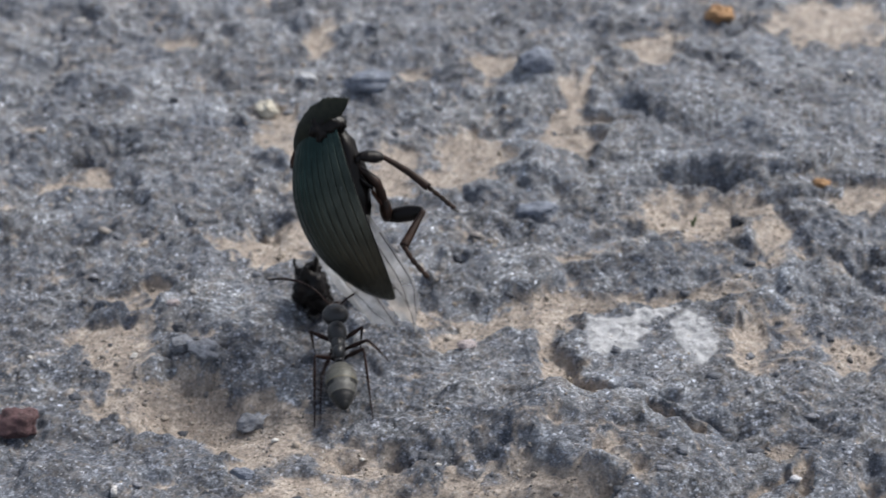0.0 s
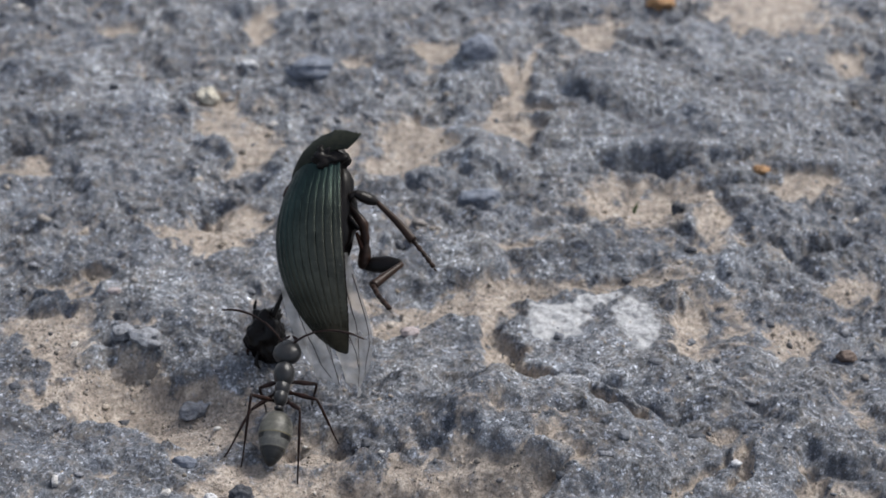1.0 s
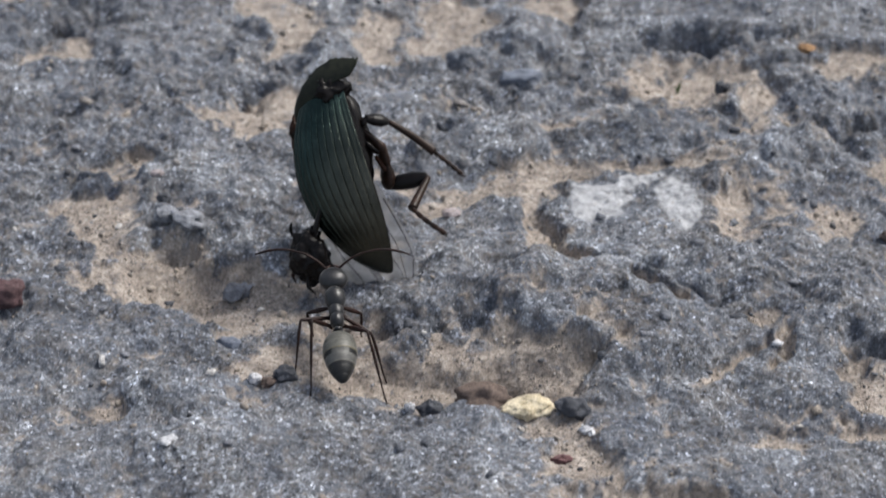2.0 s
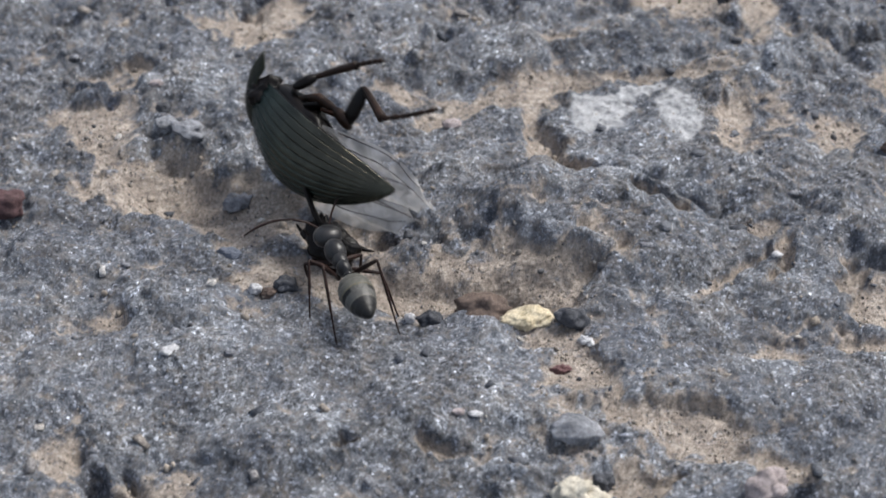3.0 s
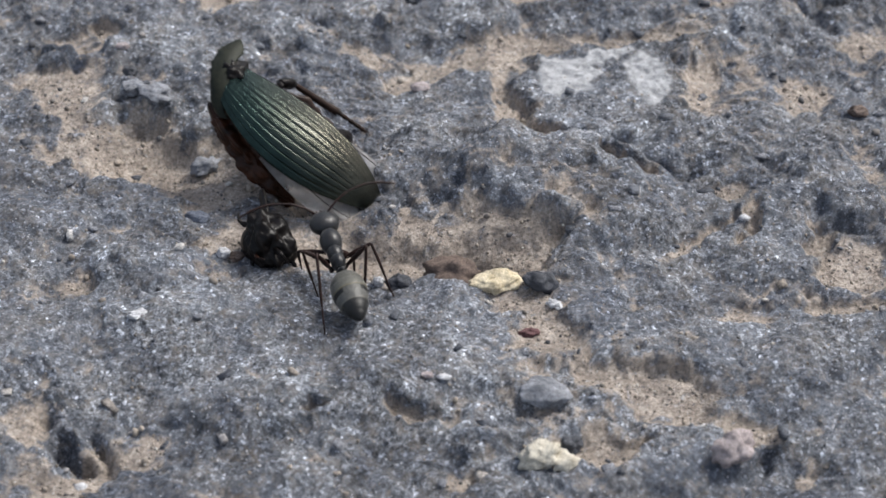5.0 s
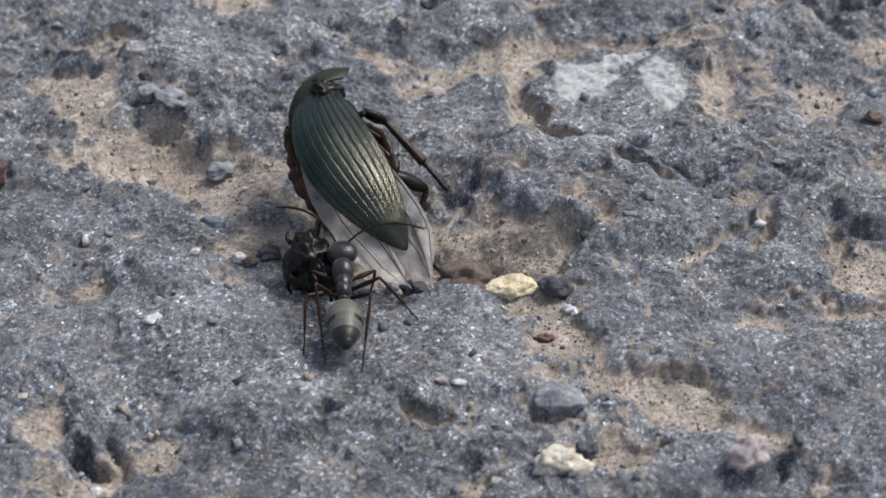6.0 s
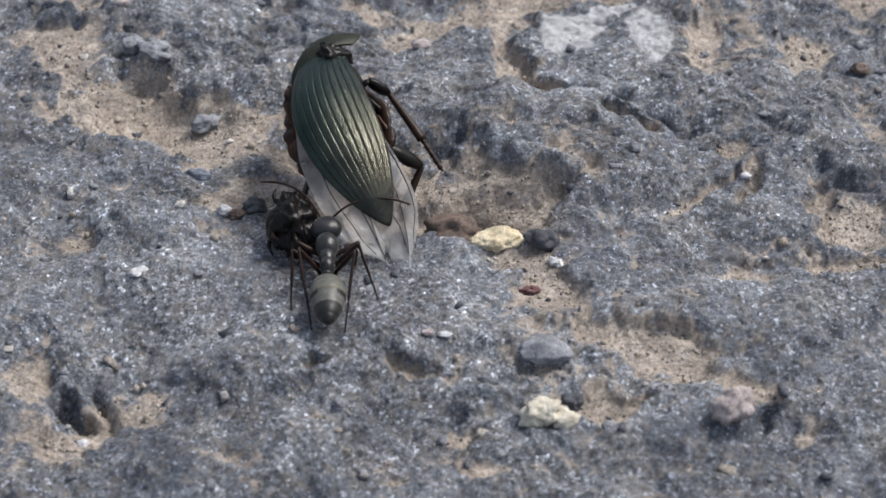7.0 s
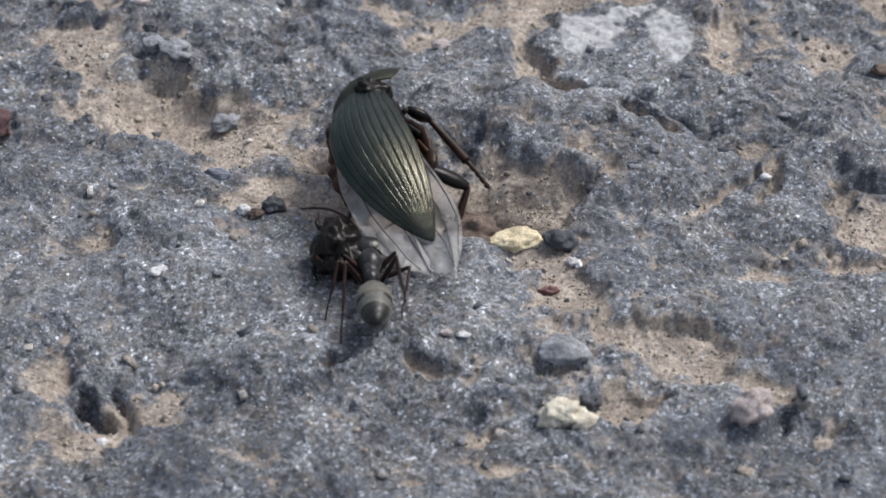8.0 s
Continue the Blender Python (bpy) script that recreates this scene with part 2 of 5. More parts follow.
def blob(bm, centre, radii, turn=(0, 0, 0), rough=0.0, freq=1.0, seed=0.0, taper=0.0, detail=4, waist=()):
    """An egg or lump: an icosphere, tapered along x, roughened, in millimetres."""
    made = bmesh.ops.create_icosphere(bm, subdivisions=detail, radius=1.0)
    m = Euler([radians(a) for a in turn]).to_matrix()
    for v in made["verts"]:
        p = v.co.copy()
        k = 1 + rough * noise.fractal(p * freq + Vector((seed, seed * 1.7, -seed)), 1.0, 2.0, 4)
        s = 1 + taper * p.x
        for at, wide, deep in waist:
            s *= 1 - deep * math.exp(-((p.x - at) / wide) ** 2)
        q = Vector((p.x * radii[0] * k, p.y * radii[1] * k * s, p.z * radii[2] * k * s))
        v.co = (Vector(centre) + m @ q) * MM
    return bm


# ---------------------------------------------------------------- ground
SHAPES = {"sand": [], "lump": [], "pit": [], "lichen": [], "dust": [], "slab": [], "paler_rock": []}
CRACKS = []


def ellipse(kind, x, y, rx, ry, turn, height=1.0):
    SHAPES[kind].append((x, y, rx, ry, radians(turn), height))


def sand(*a):
    ellipse("sand", *a)


def lump(*a):
    ellipse("lump", *a)


def pit(*a):
    ellipse("pit", *a)


def lichen(*a):
    ellipse("lichen", *a)


def dust(*a):
    ellipse("dust", *a)


def paler_rock(*a):
    ellipse("paler_rock", *a)


def slab(*a):
    ellipse("slab", *a)


def crack(*a):
    CRACKS.append(a)


sand(-20.0, 13.4, 2.30, 1.91, -52)
sand(-14.8, 9.0, 3.65, 2.25, -26)
sand(-12.8, 6.4, 1.92, 1.27, -5)
sand(-16.6, -0.3, 0.87, 0.73, -54)
sand(-10.8, 2.0, 1.57, 0.93, -3)
sand(-4.2, 2.0, 5.52, 2.02, -5)
sand(2.1, 0.9, 3.67, 1.81, -17)
sand(3.3, -1.9, 2.42, 0.93, -18)
sand(4.6, -4.0, 1.69, 1.40, -71)
sand(6.3, -6.5, 1.48, 0.71, -30)
sand(8.3, -7.5, 2.00, 1.17, -14)
sand(9.8, -8.7, 1.18, 0.81, 6)
sand(13.5, -3.0, 1.83, 0.69, 9)
sand(18.2, 0.7, 1.88, 1.41, -13)
sand(16.9, 2.1, 1.21, 0.91, 68)
sand(14.1, 3.8, 2.00, 0.43, 67)
sand(11.4, 2.4, 2.42, 0.38, 41)
sand(13.0, 5.7, 1.19, 0.54, 2)
sand(2.4, 14.7, 2.40, 0.54, -83)
sand(3.0, 12.3, 1.74, 0.62, -76)
sand(4.1, 10.2, 1.56, 0.62, -74)
sand(12.9, 14.7, 3.06, 0.76, 83)
sand(18.1, 13.5, 1.41, 1.16, 58)
sand(22.3, 18.1, 1.93, 1.31, 70)
sand(-0.3, 15.7, 2.81, 0.90, 0)
sand(-4.5, 16.9, 1.44, 0.62, -37)
sand(-3.2, 14.7, 1.24, 0.47, -48)
sand(-17.8, -8.8, 1.43, 0.64, -71)
sand(-16.0, -12.2, 1.50, 0.70, -3)
sand(-12.8, -10.4, 1.37, 0.61, 32)
sand(-14.8, -11.1, 1.23, 0.81, -74)
sand(7.2, -10.3, 1.14, 0.38, 14)
sand(14.6, -11.5, 0.70, 0.57, 21)
sand(1.2, -13.5, 0.93, 0.57, 1)
sand(-2.4, -14.2, 0.71, 0.33, -0)
sand(8.2, 7.1, 1.75, 0.47, -13)
sand(0.5, -12.0, 1.36, 0.41, 0)
sand(-1.8, -8.7, 1.10, 0.37, -14)
sand(-5.6, -8.7, 0.94, 0.28, -0)
sand(-12.4, 24.3, 2.37, 2.03, 11)
sand(-14.9, 23.5, 1.29, 0.87, -6)
sand(-11.6, 32.9, 3.32, 1.79, -82)
sand(-13.8, 37.2, 2.82, 1.50, -81)
sand(-1.9, 34.5, 3.10, 2.32, -88)
sand(-3.4, 31.7, 2.06, 1.62, -2)
sand(-0.5, 45.4, 2.37, 2.00, -1)
sand(4.0, 37.2, 3.66, 1.50, 81)
sand(5.5, 42.9, 4.23, 0.56, 76)
sand(5.0, 35.0, 1.85, 1.27, 86)
sand(11.9, 27.0, 3.71, 2.71, 7)
sand(15.4, 24.0, 2.49, 1.27, 78)
sand(10.8, 48.8, 2.83, 2.14, 80)
sand(23.5, 52.4, 4.84, 4.05, 29)
sand(27.5, 44.6, 1.80, 1.45, 47)
sand(21.6, 28.9, 2.15, 1.72, 23)
sand(-26.4, 30.6, 1.94, 1.18, -8)
sand(-20.1, 17.5, 1.60, 0.99, -7)
sand(-20.6, 14.0, 2.18, 0.83, -2)
sand(-15.7, 8.8, 5.25, 1.74, -6)
sand(-11.2, 6.5, 2.67, 2.36, -30)
sand(-9.4, 3.4, 1.74, 1.18, -5)
sand(0.8, 16.5, 3.80, 1.37, 11)
sand(4.3, 18.2, 3.20, 1.17, 0)
sand(-1.9, 15.4, 1.90, 1.11, -0)
sand(3.2, 12.6, 2.72, 0.94, -76)
sand(4.6, 10.3, 0.82, 0.73, 77)
sand(4.0, 22.0, 1.01, 0.79, 4)
sand(18.6, 14.3, 1.79, 1.25, 11)
sand(21.8, 18.6, 1.59, 0.69, 3)
sand(-22.7, 49.6, 1.48, 1.20, -22)
sand(-12.5, 50.6, 2.18, 1.11, -83)
sand(-6.4, 32.5, 2.87, 1.73, -85)
sand(-6.8, 5.5, 3.08, 1.19, -17)
sand(-5.8, 44.6, 1.37, 0.99, -3)
lump(3.8, -7.9, 1.14, 0.96, 6, 0.2)
lump(14.7, 3.0, 2.41, 1.82, 49, 0.25)
lump(14.7, -0.5, 3.45, 1.41, 2, 0.4)
lump(-12.8, 0.2, 2.46, 1.79, -8, 0.4)
lump(18.1, 3.6, 1.49, 1.26, 41, 0.25)
lump(-5.7, -6.5, 7.94, 3.96, -1, 0.3)
lump(-15.2, -4.5, 5.19, 3.08, -5, 0.25)
lump(5.4, 5.6, 6.0, 3.7, -16, 1.1)
pit(2.6, 1.6, 4.6, 1.5, -6, 0.45)
sand(2.0, 2.6, 4.6, 1.9, -8)
lump(0.0, 8.2, 3.88, 2.63, 0, 0.5)
lump(9.0, 9.6, 3.37, 2.24, 4, 0.35)
lump(-2.3, -7.1, 1.53, 1.24, -2, 0.2)
lump(1.2, -10.3, 1.43, 0.61, 0, 0.25)
lump(13.1, -5.9, 3.87, 1.66, 2, 0.3)
lump(17.0, -4.4, 2.95, 1.37, 3, 0.2)
lump(-13.2, -2.4, 3.77, 1.43, -1, 0.2)
lump(1.1, 20.6, 2.31, 2.21, 8, 0.35)
lump(2.2, 26.8, 1.38, 0.81, 1, 0.5)
lump(2.3, 31.2, 2.14, 1.43, 88, 0.45)
lump(12.5, 41.7, 5.14, 4.61, 28, 0.6)
lump(19.3, 37.9, 5.43, 4.48, 59, 0.6)
lump(-15.1, 12.5, 1.83, 1.06, -36, 0.25)
lump(-20.8, 16.5, 1.31, 1.00, -18, 0.35)
lump(10.6, 22.0, 3.00, 1.70, 3, 0.4)
lump(13.0, 18.1, 2.78, 1.56, 80, 0.4)
lump(-8.7, 42.1, 1.78, 1.62, -65, 0.5)
lump(2.5, 43.8, 2.61, 1.36, 89, 0.5)
lump(17.9, 46.2, 3.11, 2.40, 71, 0.5)
lump(-24.9, 44.6, 5.68, 4.67, -31, 0.4)
lump(-12.3, 8.4, 1.29, 0.87, -6, 0.2)
lump(-5.0, 7.2, 2.46, 1.45, -1, 0.35)
lump(-16.0, 18.1, 3.42, 2.61, -13, 0.3)
lump(-6.2, 23.1, 3.49, 2.54, -83, 0.3)
pit(-16.1, -9.7, 1.1, 0.5, -60, 0.75)
pit(-15.2, -10.9, 0.9, 0.55, -30, 0.6)
pit(-15.0, -11.2, 1.5, 0.8, -25, 0.4)
pit(12.5, -11.2, 0.92, 0.75, 65, 0.45)
pit(-2.8, 1.6, 5.23, 1.70, -5, 0.75)
pit(1.8, 0.4, 2.31, 1.13, 1, 0.45)
pit(-13.9, 8.6, 3.91, 2.20, -3, 0.85)
pit(12.4, 31.3, 3.0, 1.35, -6, 1.35)
pit(12.3, 27.7, 3.50, 2.62, 8, 0.7)
pit(16.7, 25.8, 3.47, 0.89, -89, 0.5)
pit(21.2, 22.4, 1.85, 0.63, 28, 0.8)
pit(-13.5, 25.9, 1.74, 1.35, -73, 0.7)
pit(-25.3, 33.8, 3.86, 0.91, -1, 0.6)
pit(-0.5, 37.5, 2.05, 0.77, 23, 0.7)
pit(22.5, 23.1, 1.92, 0.92, 4, 0.5)
pit(-11.2, 29.2, 1.97, 1.66, -71, 0.5)
lichen(6.0, 14.9, 2.0, 1.7, 89)
lichen(10.2, 14.5, 2.62, 1.13, 88)
lichen(8.1, 16.8, 1.84, 0.51, 9)
dust(6.4, -5.4, 5.65, 3.66, -25)
dust(2.2, 4.2, 7.28, 4.03, -14)
dust(16.6, -0.4, 4.18, 3.27, 17)
dust(-15.4, 9.7, 7.34, 4.04, -3)
dust(13.1, 14.0, 4.94, 3.99, 71)
dust(12.6, 25.5, 6.86, 4.81, 6)
dust(11.0, -8.5, 7.0, 4.0, 0)
dust(9.4, -8.7, 4.23, 1.88, 2)
dust(5.5, -8.0, 5.0, 3.6, 0)
dust(5.5, -8.5, 8.0, 5.0, 0)
dust(-14.9, -10.9, 3.48, 2.38, -8)
dust(4.6, 12.1, 5.31, 1.82, -79)
sand(3.9, -3.2, 1.49, 1.23, 0)
sand(9.2, -7.6, 1.66, 1.36, 0)
sand(6.1, -10.7, 1.38, 1.06, 0)
sand(12.2, -9.7, 1.16, 0.93, 0)
sand(13.1, -2.9, 1.87, 1.00, 0)
sand(17.5, -2.0, 2.01, 0.51, 0)
sand(8.0, -7.0, 0.96, 0.82, 0)
sand(-12.8, 23.4, 2.39, 2.23, 0)
sand(-24.6, 31.1, 1.36, 1.50, 0)
sand(12.1, 26.4, 3.28, 2.60, 0)
sand(-19.9, 18.6, 1.83, 0.82, 0)
sand(-20.7, 14.7, 2.06, 1.27, 0)
sand(-11.8, 7.8, 3.16, 2.62, 0)
sand(-17.5, 8.7, 1.25, 1.34, 0)
sand(2.6, 13.3, 0.64, 2.66, 0)
sand(9.8, 18.6, 3.98, 0.75, 0)
sand(4.6, 41.4, 0.52, 3.15, 0)
sand(5.7, 37.9, 1.98, 0.67, 0)
# areas where the rock's tone is raised
paler_rock(0.6, -4.0, 6.0, 3.4, -8)
paler_rock(4.6, -8.6, 6.5, 4.4, -10)
paler_rock(-14.0, 0.2, 3.0, 2.2, 0)
paler_rock(1.0, 20.6, 3.2, 2.8, 0)
paler_rock(7.5, 9.5, 4.5, 2.4, -20)
# broken plates of rock and the cracks and undercuts beside them
crack(2.9, 13.9, 4.4, 10.6, 0.35, 0.5)
crack(4.4, 10.6, 6.1, 9.7, 0.35, 0.5)
crack(6.1, 9.7, 8.8, 9.3, 0.35, 0.5)
crack(8.8, 9.3, 9.7, 7.7, 0.35, 0.5)
crack(9.7, 7.7, 11.4, 7.2, 0.35, 0.5)
crack(-17.0, -8.6, -16.3, -10.1, 0.4, 1.0)
crack(-16.3, -10.1, -15.4, -11.0, 0.4, 1.0)
crack(-14.7, -9.5, -13.8, -11.6, 0.3, 0.7)
crack(-12.8, -9.0, -10.6, -9.2, 0.15, 0.4)
crack(0.1, -10.1, 1.5, -10.5, 0.2, 0.4)
crack(1.5, -10.5, 2.8, -10.5, 0.2, 0.4)
crack(8.0, -5.6, 8.8, -6.6, 0.3, 0.35)
crack(8.8, -6.6, 10.3, -6.7, 0.3, 0.35)
crack(5.5, -9.1, 7.0, -9.3, 0.15, 0.35)
crack(15.5, 7.7, 16.3, 6.2, 0.8, 0.9)
crack(17.4, 4.1, 18.4, 2.9, 0.4, 0.8)
crack(18.4, 2.9, 20.2, 3.7, 0.4, 0.8)
crack(2.8, -8.7, 4.8, -9.0, 0.2, 0.4)
crack(10.1, -12.3, 11.9, -12.0, 0.3, 0.5)
crack(12.3, -10.4, 12.8, -11.2, 0.3, 0.35)
crack(-16.5, 11.4, -15.3, 11.0, 0.6, 0.8)
crack(-15.3, 11.0, -13.9, 11.4, 0.6, 0.8)
crack(-17.3, 12.8, -15.2, 12.6, 0.3, 0.45)
crack(-12.8, 11.9, -11.6, 11.7, 0.3, 0.5)
crack(-14.1, 2.7, -12.8, 2.8, 0.2, 0.35)
crack(-13.2, 1.6, -12.3, 1.8, 0.15, 0.35)
crack(19.7, 21.5, 21.2, 22.3, 0.6, 1.0)
crack(21.2, 22.3, 22.9, 23.2, 0.6, 1.0)
crack(0.7, 38.3, 2.9, 38.8, 0.7, 0.7)
crack(-27.0, 32.5, -25.7, 34.6, 0.8, 1.3)
crack(-25.7, 34.6, -23.5, 35.3, 0.8, 1.3)
crack(-12.5, 28.3, -11.1, 28.6, 0.7, 0.9)
crack(-14.9, 24.9, -13.0, 26.7, 0.7, 0.9)
crack(8.0, 39.4, 10.0, 37.6, 0.6, 0.5)
crack(-22.6, 40.9, -20.0, 43.3, 0.6, 0.5)
crack(-7.5, 5.5, -5.9, 5.7, 0.45, 0.8)
crack(-5.9, 5.7, -4.3, 4.9, 0.45, 0.8)
crack(-4.3, 4.9, -0.6, 5.5, 0.45, 0.55)
crack(-0.6, 5.5, 2.1, 4.9, 0.45, 0.55)
crack(-17.1, 13.0, -16.0, 13.3, 0.2, 0.4)
crack(-16.1, 11.3, -13.8, 10.7, 0.25, 0.45)
crack(-12.9, 11.9, -12.1, 11.8, 0.22, 0.3)
crack(13.8, 46.3, 15.2, 45.5, 0.9, 1.2)
crack(-22.3, 17.0, -20.0, 16.0, 0.25, 0.45)
crack(-20.0, 16.0, -19.6, 15.2, 0.25, 0.45)
crack(9.4, 30.2, 11.3, 31.9, 0.8, 0.45)
crack(11.3, 31.9, 13.0, 32.0, 0.8, 0.45)
crack(13.0, 32.0, 14.2, 30.3, 0.8, 0.45)
crack(14.2, 30.3, 15.4, 29.1, 0.8, 0.45)
crack(17.7, 28.7, 18.8, 29.3, 0.4, 0.6)
slab(14.3, 2.0, 2.48, 2.96, 0, 0.5)
slab(18.9, 4.8, 2.01, 1.67, 0, 0.7)
slab(11.9, -5.0, 5.85, 2.06, 0, 0.4)
slab(9.0, -11.2, 2.74, 1.80, 0, 0.5)
slab(8.0, 13.4, 4.06, 4.10, 0, 0.5)
slab(-6.9, -5.3, 8.02, 4.07, 0, 0.3)
slab(-14.1, 0.0, 2.56, 1.82, 0, 0.4)
slab(6.0, 7.9, 5.25, 1.75, 0, 0.35)
slab(0.2, 13.2, 2.17, 3.11, 0, 0.4)
slab(4.8, -5.3, 1.70, 0.95, 0, 0.25)
slab(6.3, -7.8, 1.07, 0.64, 0, 0.22)
slab(6.7, -3.9, 1.97, 1.40, 0, 0.3)
slab(-13.1, -13.1, 1.34, 0.87, 0, 0.3)
slab(1.3, -10.0, 1.39, 0.77, 0, 0.3)
slab(15.7, -9.5, 2.79, 1.88, 0, 0.3)
slab(-5.3, -11.9, 4.08, 1.18, 0, 0.25)
slab(-19.7, 4.2, 2.95, 2.08, 0, 0.35)
slab(-15.5, 4.6, 1.62, 1.04, 0, 0.3)
slab(-21.2, 7.6, 1.66, 1.78, 0, 0.35)
slab(15.1, 38.0, 9.39, 6.01, 0, 0.7)
slab(3.4, 32.1, 2.07, 2.37, 0, 0.6)
slab(1.8, 43.0, 1.88, 3.22, 0, 0.5)
slab(7.6, 34.0, 2.10, 3.85, 0, 0.4)
slab(-23.8, 39.7, 5.12, 3.51, 0, 0.5)
slab(-20.1, 32.9, 4.50, 3.13, 0, 0.4)
slab(-10.3, 30.9, 2.38, 3.33, 0, 0.6)
slab(-14.2, 26.7, 1.64, 1.74, 0, 0.5)
slab(0.6, 20.6, 2.80, 2.50, 0, 0.35)
slab(-10.4, 21.1, 2.82, 3.10, 0, 0.5)
slab(-20.6, 17.3, 1.36, 1.49, 0, 0.5)
slab(-15.0, 11.6, 1.71, 1.04, 0, 0.2)
slab(-12.0, 10.9, 0.99, 0.93, 0, 0.3)
slab(-21.0, 12.1, 1.72, 1.54, 0, 0.3)
slab(-15.4, 5.9, 2.96, 1.77, 0, 0.3)
slab(-0.9, 11.4, 3.71, 2.33, 0, 0.35)
slab(-13.7, 17.8, 3.34, 3.19, 0, 0.25)
slab(17.8, 47.6, 2.33, 3.48, 0, 0.6)
slab(23.7, 45.9, 3.45, 2.99, 0, 0.5)
slab(23.1, 32.6, 3.11, 2.44, 0, 0.4)
slab(-6.4, 49.7, 2.76, 3.56, 0, 0.4)
slab(-2.9, 37.5, 1.80, 2.07, 0, 0.4)

TABLE = np.random.RandomState(5).rand(65536)


def hashed(ix, iy, seed):
    k = (ix.astype(np.int64) * 73856093) ^ (iy.astype(np.int64) * 19349663) ^ (seed * 83492791)
    return TABLE[(k ^ (k >> 13)) & 65535]


def swell(x, y, seed):
    """Gradient noise, about -0.7 to 0.7."""
    ix, iy = np.floor(x), np.floor(y)
    fx, fy = x - ix, y - iy
    ux, uy = fx * fx * fx * (fx * (fx * 6 - 15) + 10), fy * fy * fy * (fy * (fy * 6 - 15) + 10)

    def corner(dx, dy):
        a = hashed(ix + dx, iy + dy, seed) * 2 * np.pi
        return np.cos(a) * (fx - dx) + np.sin(a) * (fy - dy)

    low = corner(0, 0) * (1 - ux) + corner(1, 0) * ux
    return low * (1 - uy) + (corner(0, 1) * (1 - ux) + corner(1, 1) * ux) * uy


def fractal(x, y, seed, octaves=4, gain=0.5):
    total, size = 0.0, 1.0
    for k in range(octaves):
        total = total + size * swell(x * 2.03 ** k + 17.3 * k, y * 2.03 ** k - 9.1 * k, seed + k)
        size *= gain
    return total


def chips(x, y, seed, tilt):
    """Broken facets: each cell is a small tilted plane at its own height; with the distance to its joint and its own tone."""
    ix, iy = np.floor(x), np.floor(y)
    best, second = np.full(x.shape, 9.0), np.full(x.shape, 9.0)
    height, tone = np.zeros(x.shape), np.zeros(x.shape)
    for dx in (-1, 0, 1):
        for dy in (-1, 0, 1):
            cx, cy = ix + dx, iy + dy
            px, py = cx + hashed(cx, cy, seed), cy + hashed(cx, cy, seed + 1)
            d = (x - px) ** 2 + (y - py) ** 2
            a = hashed(cx, cy, seed + 2) * 2 * np.pi
            h = hashed(cx, cy, seed + 3) - 0.5 + tilt * ((x - px) * np.cos(a) + (y - py) * np.sin(a))
            nearer = d < best
            height = np.where(nearer, h, height)
            tone = np.where(nearer, hashed(cx, cy, seed + 5), tone)
            second = np.where(nearer, best, np.minimum(second, d))
            best = np.where(nearer, d, best)
    return height, np.sqrt(second) - np.sqrt(best), tone


def nodules(x, y, seed, share):
    """Rounded stones in jittered cells, 0 to 1 high; share: how many of the cells hold one."""
    ix, iy = np.floor(x), np.floor(y)
    high = np.zeros(x.shape)
    for dx in (-1, 0, 1):
        for dy in (-1, 0, 1):
            cx, cy = ix + dx, iy + dy
            px, py = cx + hashed(cx, cy, seed), cy + hashed(cx, cy, seed + 1)
            r = 0.28 + 0.55 * hashed(cx, cy, seed + 2)
            here = hashed(cx, cy, seed + 3) < share
            a = hashed(cx, cy, seed + 4) * np.pi
            u, v = (x - px) * np.cos(a) + (y - py) * np.sin(a), (y - py) * np.cos(a) - (x - px) * np.sin(a)
            d = np.sqrt(u * u + 2.0 * v * v) / r
            high = np.maximum(high, np.where(here, np.sqrt(np.clip(1 - d * d, 0, 1)) * (0.5 + 0.5 * r), 0))
    return high


def step(a, b, v):
    t = np.clip((v - a) / (b - a), 0, 1)
    return t * t * (3 - 2 * t)


def reach(kind, x, y, slope=0.8):
    """1 in the middle of the nearest ellipse, 0 on its edge, with the height that goes with it."""
    best = np.full(x.shape, -2.0)
    total = np.zeros(x.shape)
    for cx, cy, rx, ry, turn, height in SHAPES[kind]:
        dx, dy = x - cx, y - cy
        c, s = math.cos(turn), math.sin(turn)
        r = np.sqrt(((dx * c + dy * s) / rx) ** 2 + ((dy * c - dx * s) / ry) ** 2)
        best = np.maximum(best, 1 - r)
        total = total + height * step(0.0, slope, 1.15 - r)
    return best, total


def plates_at(x, y, ragged):
    """Flat-topped plates with broken edges: how far each place lies on one (0 to 1) and how high it is raised there."""
    on, high = np.zeros(x.shape), np.zeros(x.shape)
    for cx, cy, rx, ry, turn, height in SHAPES["slab"]:
        u, v = np.abs(x - cx) / rx, np.abs(y - cy) / ry
        r = (u ** 2.6 + v ** 2.6) ** (1 / 2.6) + ragged
        part_on = step(0.0, min(0.7, 0.95 / min(rx, ry)), 1.14 - r)
        on = np.maximum(on, part_on)
        high = np.maximum(high, height * part_on)
    return on, high


def cracks_at(x, y):
    """Depth of the cracks and undercuts."""
    deep = np.zeros(x.shape)
    for x0, y0, x1, y1, wide, depth in CRACKS:
        dx, dy = x1 - x0, y1 - y0
        t = np.clip(((x - x0) * dx + (y - y0) * dy) / (dx * dx + dy * dy), 0, 1)
        d = ((x - x0 - t * dx) ** 2 + (y - y0 - t * dy) ** 2) / (wide * wide)
        deep = np.maximum(deep, depth * np.exp(-d))
    return deep


def terraced(n, steps):
    """The same swell cut into ledges with flat tops."""
    k = n * steps
    low = np.floor(k)
    return (low + step(0.45, 0.97, k - low)) / steps


